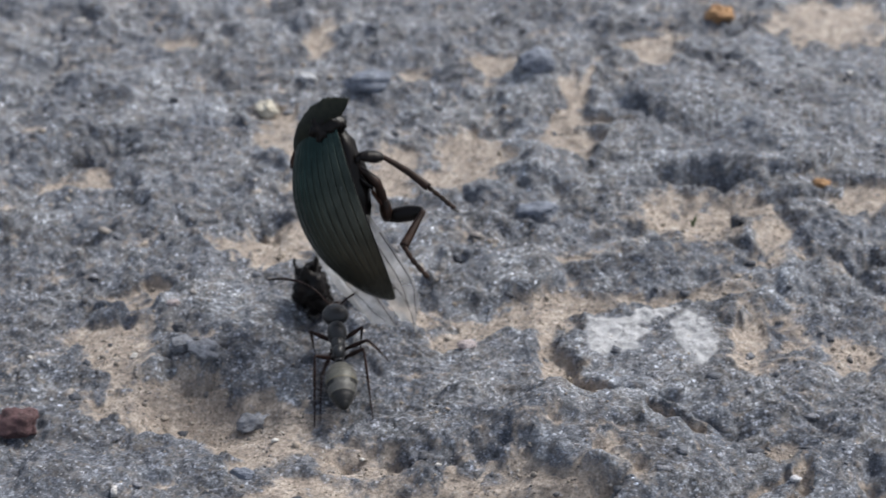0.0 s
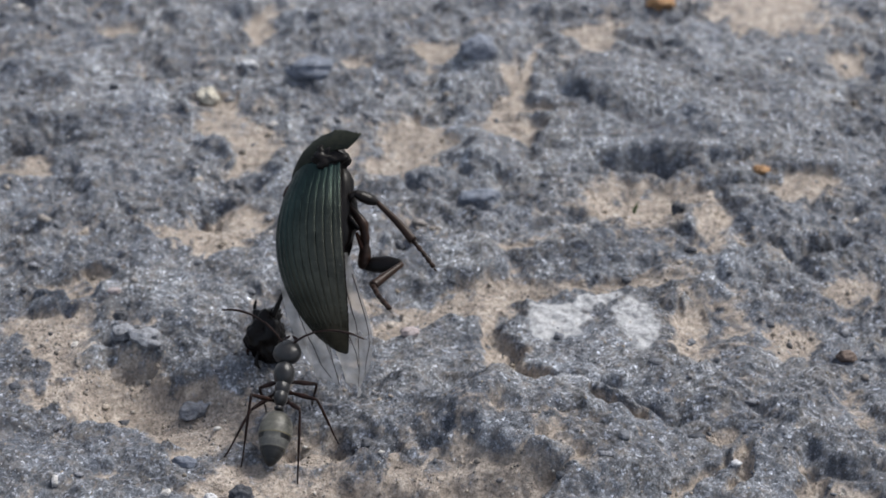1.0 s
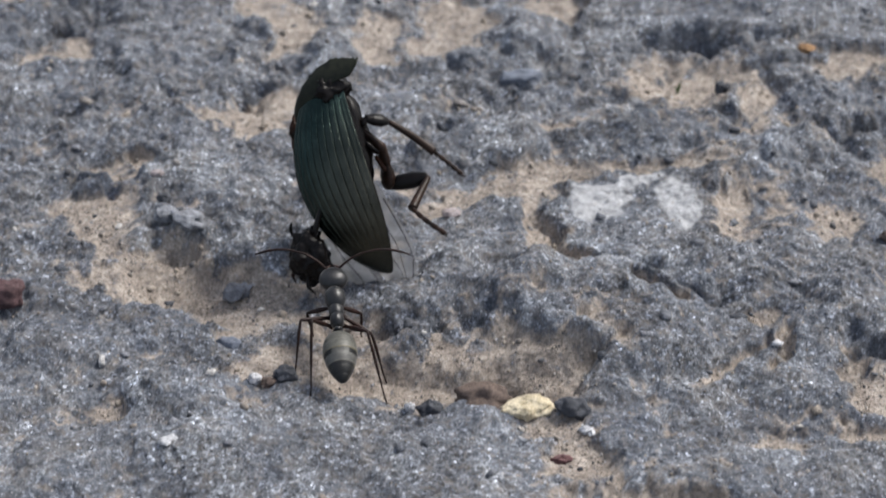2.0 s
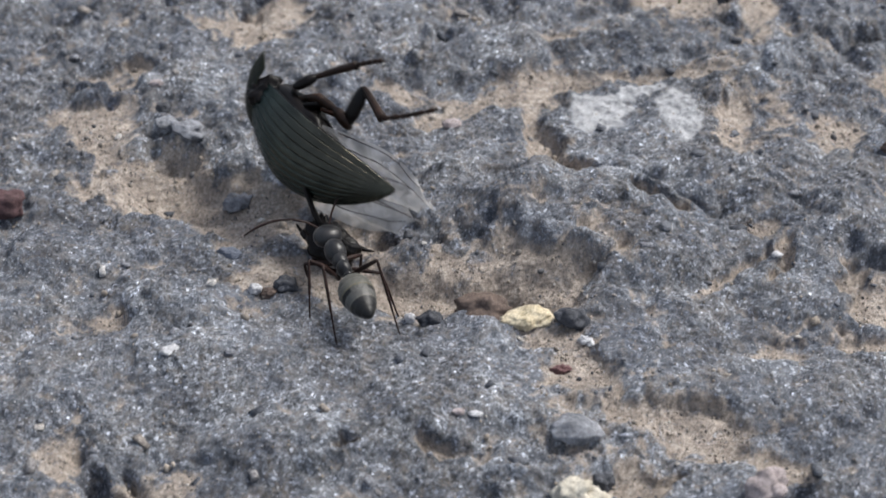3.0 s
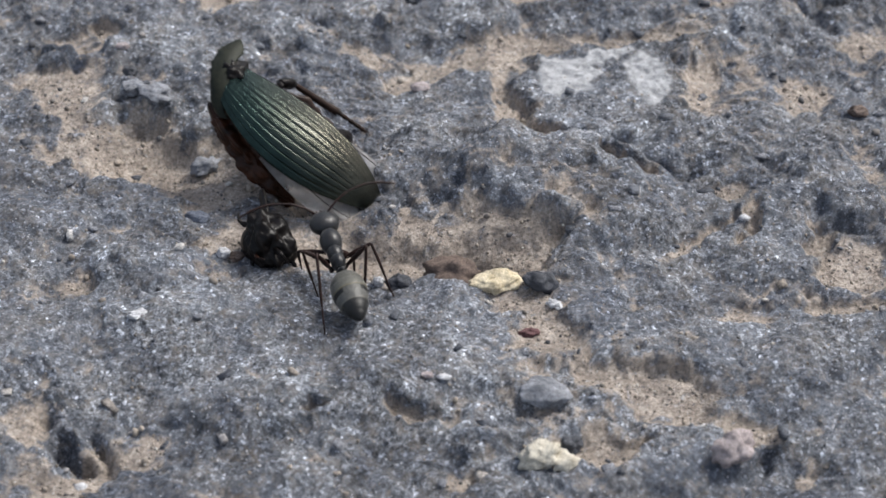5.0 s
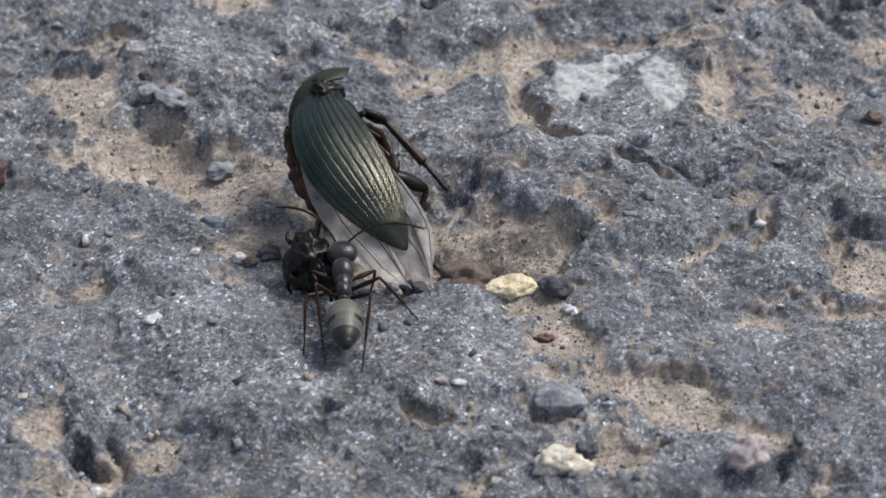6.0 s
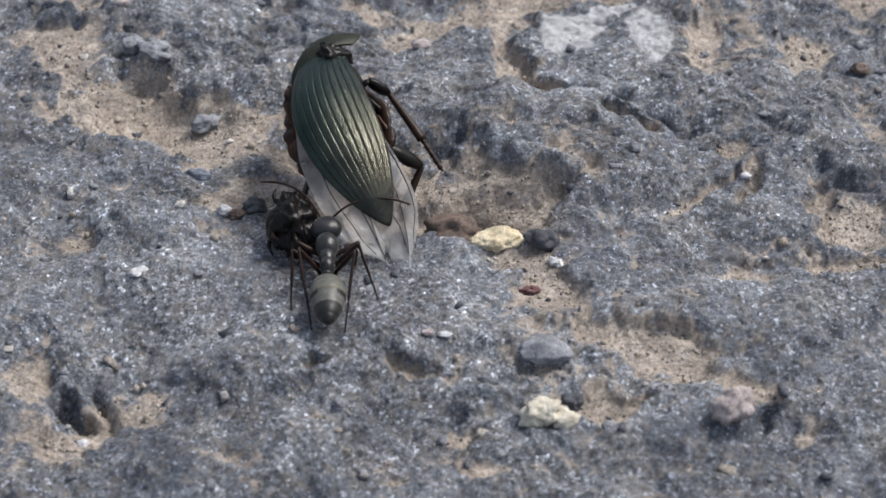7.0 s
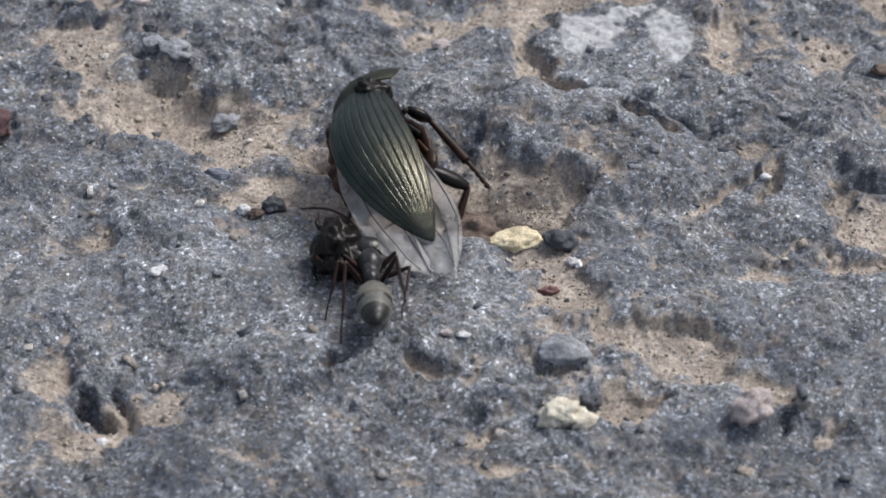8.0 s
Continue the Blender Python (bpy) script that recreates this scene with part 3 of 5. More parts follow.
def terrain(x, y):
    """Height in mm, share of sand and of lichen at places given in mm."""
    wx, wy = 0.66 * fractal(x * 0.5, y * 0.5, 11, 3, 0.5), 0.66 * fractal(x * 0.5, y * 0.5, 31, 3, 0.5)
    px, py = x + wx, y + wy
    near = np.exp(-((np.hypot(x, y - 20) / 90) ** 4))
    sandy, _ = reach("sand", px, py)
    _, lumps = reach("lump", px, py, 0.48)
    _, pits = reach("pit", px, py)
    crust, _ = reach("lichen", px, py)
    ragged = 0.24 * fractal(x * 0.45, y * 0.45, 231, 3, 0.5)
    on, raised = plates_at(px, py, ragged)
    deep = cracks_at(x + 0.8 * wx, y + 0.8 * wy) * (0.3 + 0.9 * step(-0.35, 0.25, fractal(x * 0.6, y * 0.6, 241, 3)))
    pale, _ = reach("dust", px, py)
    lighter, _ = reach("paler_rock", px, py)
    pockets = fractal(px * 0.42, py * 0.5, 51, 5, 0.65)
    grain = fractal(x * 1.9, y * 1.9, 57, 3, 0.6)
    field = np.maximum(sandy, -0.36) + 0.60 * pockets + 0.26 * grain - 0.20 * on * step(0.45, -0.1, sandy)
    calm_pockets = fractal(px * 0.42, py * 0.5, 51, 2, 0.5)
    share = step(-0.38, 0.32, np.maximum(sandy, -0.36) + 0.60 * calm_pockets - 0.20 * on * step(0.45, -0.1, sandy))
    dusted = step(-0.58, 0.42, field + 0.12 * grain + 0.28 * step(0.0, 0.7, pale))
    big, mid, small = nodules(px * 0.42, py * 0.46, 161, 0.30), nodules(px * 1.0, py * 1.05, 171, 0.20), nodules(px * 2.6, py * 2.6, 181, 0.35)
    bare = (1 - 0.8 * step(0.2, 0.5, sandy)) * np.maximum(step(0.30, 0.50, big * (1 - 0.55 * step(0.25, 0.6, sandy))), step(0.25, 0.45, mid))
    dusted = dusted * (1 - 0.6 * bare)
    share = share * (1 - 0.75 * bare * (0.35 + 0.65 * step(-0.4, 0.4, fractal(x * 0.3, y * 0.3, 191, 3))))
    plates, joint, tone = chips(px * 0.30, py * 0.34, 61, 0.5)
    lumps_mid, joint_mid, tone_mid = chips(px * 0.8, py * 0.85, 71, 0.6)
    calm = (1 - 0.55 * np.maximum(step(0.05, 0.35, lumps), on)) * (0.7 + 0.6 * step(-2, 20, y))
    broken = step(0.05, 0.30, fractal(x * 0.16, y * 0.16, 211, 3))
    seams = 0.20 * np.exp(-(joint / 0.05) ** 2) * step(0.0, 0.25, fractal(x * 0.35, y * 0.35, 221, 3)) + 0.08 * np.exp(-(joint_mid / 0.10) ** 2) * broken
    ledges = 0.62 * terraced(fractal(px * 0.26, py * 0.34, 251, 3, 0.5), 4.2) + 0.24 * terraced(fractal(px * 0.85, py * 1.05, 261, 2, 0.5), 3.6)
    crags = 0.30 * plates * step(0.0, 0.22, joint) + (0.07 + 0.13 * broken) * lumps_mid * step(0.0, 0.20, joint_mid) - 0.6 * seams + ledges
    facet, facet_joint, _ = chips(px * 2.4, py * 2.6, 81, 0.8)
    fine = 0.12 * facet * step(0.0, 0.22, facet_joint) + 0.055 * fractal(x * 1.4, y * 1.4, 101, 4, 0.65)
    stone = 0.9 * fractal(x * 0.10, y * 0.10, 91, 3) + 0.20 * fractal(x * 0.27, y * 0.30, 95, 3) + calm * (crags + 0.20 * big + 0.09 * mid) + fine + 0.04 * small
    silt = 0.8 * fractal(x * 0.10, y * 0.10, 91, 3) + 0.16 * fractal(x * 0.27, y * 0.30, 95, 3) - 0.34 + 0.11 * fractal(x * 0.8, y * 0.8, 121, 4) + 0.04 * fractal(x * 3.1, y * 3.1, 131, 3, 0.6) + 0.03 * small
    high = stone * (1 - share) + silt * share + near * ((1.1 * lumps + 0.85 * raised) * (1 - 0.6 * share) - 1.3 * pits - 0.85 * deep) - 0.1
    high = high + 0.035 * fractal(x * 4.5, y * 4.5, 201, 2)
    flat = step(-0.05, 0.14, crust + 0.10 * fractal(x * 0.6, y * 0.6, 141, 4, 0.55))
    high = high - 0.7 * flat * calm * (crags + 0.20 * big + 0.09 * mid)
    even = np.exp(-((np.hypot(x, y - 20) / 200) ** 4))
    return high * (0.15 + 0.85 * even), dusted * even + 0.25 * (1 - even), (0.55 * tone + 0.45 * tone_mid + 0.42 * step(0.0, 0.6, lighter)) * even + 0.5 * (1 - even), flat


def ground_height(x, y):
    return float(terrain(np.array([float(x)]), np.array([float(y)]))[0][0])


def build_ground():
    outer = [1.6 ** k for k in range(1, 27)]

    def lines(a, b, gap):
        return list(np.arange(a, b, gap))

    xs = lines(-41, 33, 0.115)
    ys = lines(-20, 20, 0.105) + lines(20, 40, 0.125) + lines(40, 62, 0.17)
    xs = np.array([xs[0] - q * 0.2 for q in reversed(outer)] + xs + [xs[-1] + q * 0.2 for q in outer])
    ys = np.array([ys[0] - q * 0.2 for q in reversed(outer)] + ys + [ys[-1] + q * 0.2 for q in outer])
    gx, gy = np.meshgrid(xs, ys)
    high, share, tone, crust = terrain(gx, gy)
    nx, ny = len(xs), len(ys)
    mesh = bpy.data.meshes.new("ground")
    co = np.stack([gx, gy, high], -1).reshape(-1, 3) * MM
    i = np.arange(nx * ny).reshape(ny, nx)
    quads = np.stack([i[:-1, :-1], i[:-1, 1:], i[1:, 1:], i[1:, :-1]], -1).reshape(-1, 4)
    mesh.vertices.add(len(co))
    mesh.vertices.foreach_set("co", co.ravel())
    mesh.loops.add(quads.size)
    mesh.loops.foreach_set("vertex_index", quads.ravel())
    mesh.polygons.add(len(quads))
    mesh.polygons.foreach_set("loop_start", np.arange(0, quads.size, 4))
    mesh.update(calc_edges=True)
    mesh.shade_smooth()
    for name, values in (("sand", share), ("tone", tone), ("lichen", crust)):
        mesh.attributes.new(name, "FLOAT", "POINT").data.foreach_set("value", values.ravel().astype(np.float32))
    mesh.materials.append(STONE)
    tagged(new("ground", mesh), "rough blue-grey basalt rock with tan sandy grit in its hollows", "rock ground", kind="structure")


build_ground()


def grit_material():
    n = Nodes("sand_grains")
    own = n.add("ShaderNodeNewGeometry").outputs["Random Per Island"]
    colour = n.ramp(own, (0.0, (0.06, 0.062, 0.072)), (0.08, (0.12, 0.115, 0.115)), (0.20, (0.20, 0.175, 0.152)), (0.55, (0.27, 0.23, 0.19)), (0.9, (0.37, 0.32, 0.265)), (1.0, (0.58, 0.56, 0.53)))
    colour = n.mix(1.0, colour, n.ramp(n.noise(9.0, 4, 0.7), (0.3, 0.6), (0.7, 1.3)), "MULTIPLY")
    return n.done(colour, 0.7, spec=0.4)


def build_grit(count=32000):
    """Loose sand grains, thick in the hollows and sparse on bare stone."""
    rng = np.random.RandomState(12)
    x, y = rng.uniform(-38, 30, count * 3), -19 + 70 * rng.rand(count * 3) ** 1.35
    high, share, _, _ = terrain(x, y)
    keep = np.where(rng.rand(len(x)) < 0.05 + 0.8 * share * share)[0][:count]
    x, y, high = x[keep], y[keep], high[keep]
    n = len(x)
    g = (1 + 5 ** 0.5) / 2
    ico = np.array([(-1, g, 0), (1, g, 0), (-1, -g, 0), (1, -g, 0), (0, -1, g), (0, 1, g), (0, -1, -g), (0, 1, -g), (g, 0, -1), (g, 0, 1), (-g, 0, -1), (-g, 0, 1)]) / 1.9
    tri = np.array([(0, 11, 5), (0, 5, 1), (0, 1, 7), (0, 7, 10), (0, 10, 11), (1, 5, 9), (5, 11, 4), (11, 10, 2), (10, 7, 6), (7, 1, 8),
                    (3, 9, 4), (3, 4, 2), (3, 2, 6), (3, 6, 8), (3, 8, 9), (4, 9, 5), (2, 4, 11), (6, 2, 10), (8, 6, 7), (9, 8, 1)])
    size = 0.028 + 0.055 * rng.rand(n) ** 3 + np.where(rng.rand(n) < 0.012, 0.04 + 0.14 * rng.rand(n), 0)
    shape = rng.uniform(0.65, 1.25, (n, 3)) * (size[:, None])
    a = rng.uniform(0, 2 * np.pi, n)
    p = ico[None] * rng.uniform(0.75, 1.2, (n, 12, 1)) * shape[:, None, :]
    px = p[..., 0] * np.cos(a)[:, None] - p[..., 1] * np.sin(a)[:, None] + x[:, None]
    py = p[..., 0] * np.sin(a)[:, None] + p[..., 1] * np.cos(a)[:, None] + y[:, None]
    pz = p[..., 2] + (high + size * 0.35)[:, None]
    co = np.stack([px, py, pz], -1).reshape(-1, 3) * MM
    faces = (tri[None] + 12 * np.arange(n)[:, None, None]).reshape(-1, 3)
    mesh = bpy.data.meshes.new("grit")
    mesh.vertices.add(len(co))
    mesh.vertices.foreach_set("co", co.ravel())
    mesh.loops.add(faces.size)
    mesh.loops.foreach_set("vertex_index", faces.ravel())
    mesh.polygons.add(len(faces))
    mesh.polygons.foreach_set("loop_start", np.arange(0, faces.size, 3))
    mesh.update(calc_edges=True)
    mesh.materials.append(grit_material())
    tagged(new("grit", mesh), "loose tan and grey sand grains in the hollows of the rock", "grit", kind="stuff")


build_grit()


def build_rubble(count=1100):
    """Small angular chips of the same rock, strewn where the ground is crumbly."""
    rng = np.random.RandomState(31)
    x, y = rng.uniform(-38, 30, count * 6), -19 + 74 * rng.rand(count * 6) ** 1.25
    high, share, _, _ = terrain(x, y)
    keep = np.where(rng.rand(len(x)) < 0.06 + 0.55 * np.exp(-((share - 0.45) / 0.25) ** 2))[0][:count]
    x, y, high = x[keep], y[keep], high[keep]
    n = len(x)
    box = np.array([(-1, -1, -1), (1, -1, -1), (1, 1, -1), (-1, 1, -1), (-1, -1, 1), (1, -1, 1), (1, 1, 1), (-1, 1, 1)])
    quad = np.array([(0, 3, 2, 1), (4, 5, 6, 7), (0, 1, 5, 4), (1, 2, 6, 5), (2, 3, 7, 6), (3, 0, 4, 7)])
    size = 0.07 + 0.30 * rng.rand(n) ** 3
    shape = np.stack([rng.uniform(0.7, 1.5, n), rng.uniform(0.5, 1.0, n), rng.uniform(0.25, 0.5, n)], -1) * size[:, None]
    p = box[None] * rng.uniform(0.55, 1.05, (n, 8, 3)) * shape[:, None, :]
    lean, a = rng.normal(0, 0.25, (n, 1)), rng.uniform(0, 2 * np.pi, (n, 1))
    u, w = p[..., 0] * np.cos(lean) - p[..., 2] * np.sin(lean), p[..., 0] * np.sin(lean) + p[..., 2] * np.cos(lean)
    co = np.stack([u * np.cos(a) - p[..., 1] * np.sin(a) + x[:, None], u * np.sin(a) + p[..., 1] * np.cos(a) + y[:, None],
                   w + (high + 0.1 * shape[:, 2])[:, None]], -1).reshape(-1, 3) * MM
    faces = (quad[None] + 8 * np.arange(n)[:, None, None]).reshape(-1, 4)
    mesh = bpy.data.meshes.new("rubble")
    mesh.vertices.add(len(co))
    mesh.vertices.foreach_set("co", co.ravel())
    mesh.loops.add(faces.size)
    mesh.loops.foreach_set("vertex_index", faces.ravel())
    mesh.polygons.add(len(faces))
    mesh.polygons.foreach_set("loop_start", np.arange(0, faces.size, 4))
    mesh.update(calc_edges=True)
    n = Nodes("rock_chips")
    own = n.add("ShaderNodeNewGeometry").outputs["Random Per Island"]
    colour = n.ramp(own, (0.0, (0.045, 0.050, 0.062)), (0.35, (0.11, 0.117, 0.135)), (0.7, (0.19, 0.195, 0.215)), (0.86, (0.24, 0.205, 0.17)), (1.0, (0.42, 0.41, 0.40)))
    colour = n.mix(1.0, colour, n.ramp(n.noise(7.0, 5, 0.7), (0.3, 0.4), (0.5, 0.95), (0.7, 1.9)), "MULTIPLY")
    mesh.materials.append(n.done(colour, 0.7, n.bump(n.noise(7.0, 5, 0.7), 0.06), spec=0.4))
    tagged(new("rubble", mesh), "small angular grey rock chips strewn over the ground", "rubble", kind="stuff")


build_rubble()


# ---------------------------------------------------------------- pebbles
def pebble(name, x, y, radii, material, label, turn=(0, 0, 0), rough=0.35, freq=1.3, seed=1.0, sunk=0.25, extra=()):
    """A small stone that lies on the ground; extra: more lobes of the same stone."""
    bm = bmesh.new()
    blob(bm, (0, 0, 0), radii, turn, rough, freq, seed, detail=4)
    for dx, dy, dz, r in extra:
        blob(bm, (dx, dy, dz), r, turn, rough, freq, seed + 3, detail=3)
    ob = part(name, bm, material, None, label)
    ob.location = Vector((x, y, ground_height(x, y) + radii[2] * (1 - 2 * sunk) * 0.9)) * MM
    tagged(ob, category="pebble", group="loose pebbles and grit")
    return ob


GREY = pebble_material("grey_basalt_stone", (0.075, 0.080, 0.092), (0.31, 0.32, 0.35), 0.75, 1.6)
YELLOW = pebble_material("ochre_yellow_stone", (0.42, 0.34, 0.21), (0.70, 0.62, 0.46))
CREAM = pebble_material("cream_stone", (0.36, 0.32, 0.25), (0.66, 0.62, 0.53))
DARK = pebble_material("blue_black_stone", (0.018, 0.020, 0.026), (0.075, 0.080, 0.095), 0.55)
SLATE = pebble_material("slate_blue_stone", (0.07, 0.08, 0.105), (0.22, 0.245, 0.30), 0.7)
MAUVE = pebble_material("mauve_brown_stone", (0.20, 0.165, 0.165), (0.46, 0.40, 0.395))
UMBER = pebble_material("umber_brown_stone", (0.070, 0.050, 0.042), (0.165, 0.120, 0.098))
RED = pebble_material("dull_red_stone", (0.07, 0.032, 0.034), (0.17, 0.085, 0.085))
MAROON = pebble_material("maroon_stone", (0.035, 0.018, 0.020), (0.12, 0.065, 0.068))
QUARTZ = pebble_material("milky_quartz", (0.36, 0.36, 0.38), (0.66, 0.66, 0.67), 0.45, 2.0, 0.5)
ORANGE = pebble_material("orange_grit", (0.22, 0.11, 0.05), (0.46, 0.28, 0.14))

pebble("pebble", 2.07, -0.6, (1.2, 0.62, 0.46), YELLOW, "ochre yellow angular pebble in a sandy hollow", (4, 6, 8), 0.45, 1.5, 2.0)
pebble("pebble", 4.05, -0.9, (0.78, 0.50, 0.42), DARK, "blue-black angular pebble beside the yellow one", (0, 8, -14), 0.4, 1.3, 5.0)
pebble("pebble", 3.64, -11.0, (0.88, 0.62, 0.58), CREAM, "cream white two-lobed pebble with pitted faces", (0, 0, 20), 0.5, 1.5, 7.0, extra=((0.95, -0.3, -0.1, (0.62, 0.42, 0.34)),))
pebble("pebble", 4.85, -10.2, (0.55, 0.4, 0.35), DARK, "dark grey chip leaning on the cream pebble", (0, 0, 30), 0.4, 1.3, 8.0)
pebble("pebble", 11.28, -11.3, (0.86, 0.66, 0.66), MAUVE, "mauve brown rounded pebble sitting in a pit", (10, 0, 30), 0.42, 1.5, 9.0, -0.02)
pebble("pebble", 3.41, -3.9, (0.44, 0.26, 0.2), RED, "dull red flat chip lying in tan sand", (0, 0, 10), 0.4, 1.5, 11.0)
pebble("pebble", 4.60, -2.2, (0.34, 0.24, 0.17), QUARTZ, "milky quartz grains in tan sand", (0, 0, -30), 0.55, 1.6, 13.0)
pebble("pebble", -3.31, -0.3, (0.24, 0.2, 0.32), QUARTZ, "small white quartz chip standing on its edge", (0, 10, 0), 0.3, 1.2, 14.0)
pebble("pebble", -2.39, -0.3, (0.54, 0.45, 0.40), DARK, "small blue-black pebble in a sandy hollow", (0, 0, 15), 0.4, 1.4, 15.0)
pebble("pebble", 0.03, 0.3, (1.5, 0.95, 0.8), UMBER, "umber brown stone half sunk in sand", (0, 0, 0), 0.40, 1.6, 16.0, 0.36)
pebble("pebble", -10.5, 1.3, (0.31, 0.25, 0.26), QUARTZ, "small white quartz pebble beside dark grit", (0, 0, 0), 0.3, 1.2, 17.0)
pebble("pebble", -9.1, 1.6, (0.5, 0.42, 0.40), DARK, "small blue-black pebble beside white grit", (0, 0, 25), 0.4, 1.4, 18.0)
pebble("pebble", -9.85, 1.2, (0.38, 0.28, 0.22), UMBER, "thin brown chip between two small pebbles", (0, 0, 10), 0.4, 1.4, 19.0)
pebble("pebble", -0.31, -7.4, (0.30, 0.17, 0.11), QUARTZ, "tiny flat white flake on grey stone", (0, 0, 0), 0.3, 1.2, 20.0)
pebble("pebble", -1.0, -7.35, (0.26, 0.17, 0.09), MAUVE, "tiny pinkish flake on grey stone", (0, 0, 0), 0.3, 1.2, 21.0)
pebble("pebble", -13.66, -3.4, (0.44, 0.30, 0.05), QUARTZ, "flat white mineral flake on grey stone", (0, 0, 12), 0.55, 1.8, 22.0)
pebble("pebble", 13.65, 3.2, (0.25, 0.18, 0.14), QUARTZ, "tiny white grain on grey stone", (0, 0, 0), 0.3, 1.2, 23.0)
pebble("pebble", -12.89, 44.2, (0.68, 0.42, 0.32), QUARTZ, "white quartz chip lying on dark stone", (0, 0, -25), 0.35, 1.3, 24.0)
pebble("pebble", -15.05, 39.2, (0.70, 0.6, 0.5), CREAM, "pale cream pebble lying in sand", (0, 0, -30), 0.5, 1.6, 25.0)
pebble("pebble", 15.5, 52.6, (1.0, 0.8, 0.6), ORANGE, "rusty orange crumbly pebble", (0, 0, 0), 0.5, 1.6, 26.0)
pebble("pebble", -11.98, 4.1, (0.64, 0.36, 0.22), SLATE, "flat slate blue chip on sandy ground", (0, 0, -22), 0.35, 1.3, 27.0)
pebble("pebble", -1.64, 13.7, (0.50, 0.36, 0.26), MAUVE, "pale grey rounded grain on dark stone", (0, 0, 0), 0.25, 1.0, 28.0)
pebble("pebble", -17.26, 16.3, (0.36, 0.26, 0.2), MAUVE, "small pale grey grain on dark stone", (0, 0, 0), 0.25, 1.0, 29.0)
pebble("pebble", 20.59, 11.9, (0.5, 0.34, 0.28), UMBER, "small umber brown pebble in a crevice", (0, 0, 0), 0.35, 1.2, 30.0)
pebble("pebble", 3.81, -7.9, (1.1, 0.75, 0.42), GREY, "dark slate rounded stone bedded in sand", (0, 0, -10), 0.3, 1.3, 31.0, 0.3)
pebble("pebble", -15.02, -11.8, (0.25, 0.2, 0.14), QUARTZ, "tiny white grain in a sandy pit", (0, 0, 0), 0.3, 1.2, 32.0)
pebble("pebble", -8.68, 41.8, (1.5, 0.9, 0.7), SLATE, "slate blue stone lying among sand", (0, 0, 10), 0.35, 1.3, 33.0)
pebble("pebble", 2.47, 43.0, (1.25, 1.0, 0.9), SLATE, "slate blue blocky stone beside a sandy crack", (0, 0, 30), 0.35, 1.3, 34.0)
pebble("pebble", 2.17, 26.6, (1.3, 0.55, 0.4), SLATE, "flat slate blue stone on grey rock", (0, 0, 5), 0.35, 1.3, 35.0)

pebble("pebble", -16.2, 13.0, (0.6, 0.5, 0.34), GREY, "dark grey chip standing in tan grit", (0, 10, 20), 0.5, 1.5, 36.0)
pebble("pebble", -15.0, 12.2, (0.9, 0.6, 0.36), GREY, "long dark grey chip lying on tan grit", (0, 6, -18), 0.5, 1.5, 37.0)
pebble("pebble", -16.6, 14.4, (0.36, 0.3, 0.3), DARK, "small dark pebble on grey stone", (0, 0, 0), 0.4, 1.4, 38.0)
pebble("pebble", -23.4, 7.0, (1.0, 0.85, 0.7), MAROON, "dull maroon pebble bedded in grit", (0, 0, 20), 0.35, 1.4, 39.0)
pebble("pebble", -12.3, 9.0, (0.75, 0.55, 0.4), GREY, "grey-blue stone bedded in tan sand", (0, 0, 30), 0.5, 1.6, 40.0)
pebble("pebble", 19.2, 30.2, (0.5, 0.36, 0.3), ORANGE, "small tan pebble on grey stone", (0, 0, 0), 0.35, 1.2, 41.0)
pebble("pebble", 13.6, 25.2, (0.42, 0.36, 0.5), DARK, "small dark pebble in a sandy hollow", (0, 0, 0), 0.4, 1.3, 42.0)

SPROUT = pebble_material("young_green_leaf", (0.05, 0.09, 0.03), (0.10, 0.16, 0.05), 0.5, 3.0)


def build_sprout(x, y):
    """A tiny seedling of three blades in a sandy hollow."""
    sprout = tagged(new("seedling"), "tiny green seedling growing in a sandy hollow", "plant")
    sprout.location = Vector((x, y, ground_height(x, y) - 0.05)) * MM
    for k, (dx, dy, high) in enumerate(((0.12, 0.05, 0.75), (-0.16, 0.02, 0.55), (0.04, -0.14, 0.45))):
        bm = bmesh.new()
        limb(bm, [(0, 0, 0), (dx * 0.4, dy * 0.4, high * 0.5), (dx * 1.4, dy * 1.4, high)], [0.05, 0.085, 0.02], 5, sides=8, flat=0.4, seed=k)
        part("leaf", bm, SPROUT, sprout)


build_sprout(11.3, 26.8)

# ---------------------------------------------------------------- beetle (x to its head, z to its back, millimetres)
LONG = 9.3
MID_HIP, MID_KNEE = (-1.62, -1.60, -0.42), (-2.11, -1.57, -1.54)
HIND_HIP, HIND_KNEE = (-5.05, -0.90, -0.77), (-5.26, -2.15, -2.38)
SPREAD_SHIN, SPREAD_FOOT = (-7.40, -1.85, -1.95), (-9.35, -1.72, -3.90)


def elytron_edge(s):
    """The side margin and the seam of the wing case at s from base (0) to tip (1)."""
    wide = 1.25 + 0.75 * math.sin(math.pi * s) if s < 0.5 else 2.0 * max(0.0, 1 - ((s - 0.5) / 0.5) ** 2) ** 0.8
    arch = max(0.0, math.sin(math.pi * (0.12 + 0.88 * s))) ** 0.65
    side = Vector((0.1 - LONG * s, -0.9 * wide - 0.05, 0.12 + 0.3 * math.sin(math.pi * s)))
    seam = Vector((0.1 - LONG * s, 0.55 * math.sin(math.pi * s) ** 0.7 - 0.1, 0.15 + 2.95 * arch))
    return side, seam


def elytron_point(s, v):
    side, seam = elytron_edge(s)
    a = v * math.pi / 2
    return Vector((side.x, seam.y + (side.y - seam.y) * math.sin(a), side.z + (seam.z - side.z) * math.cos(a)))


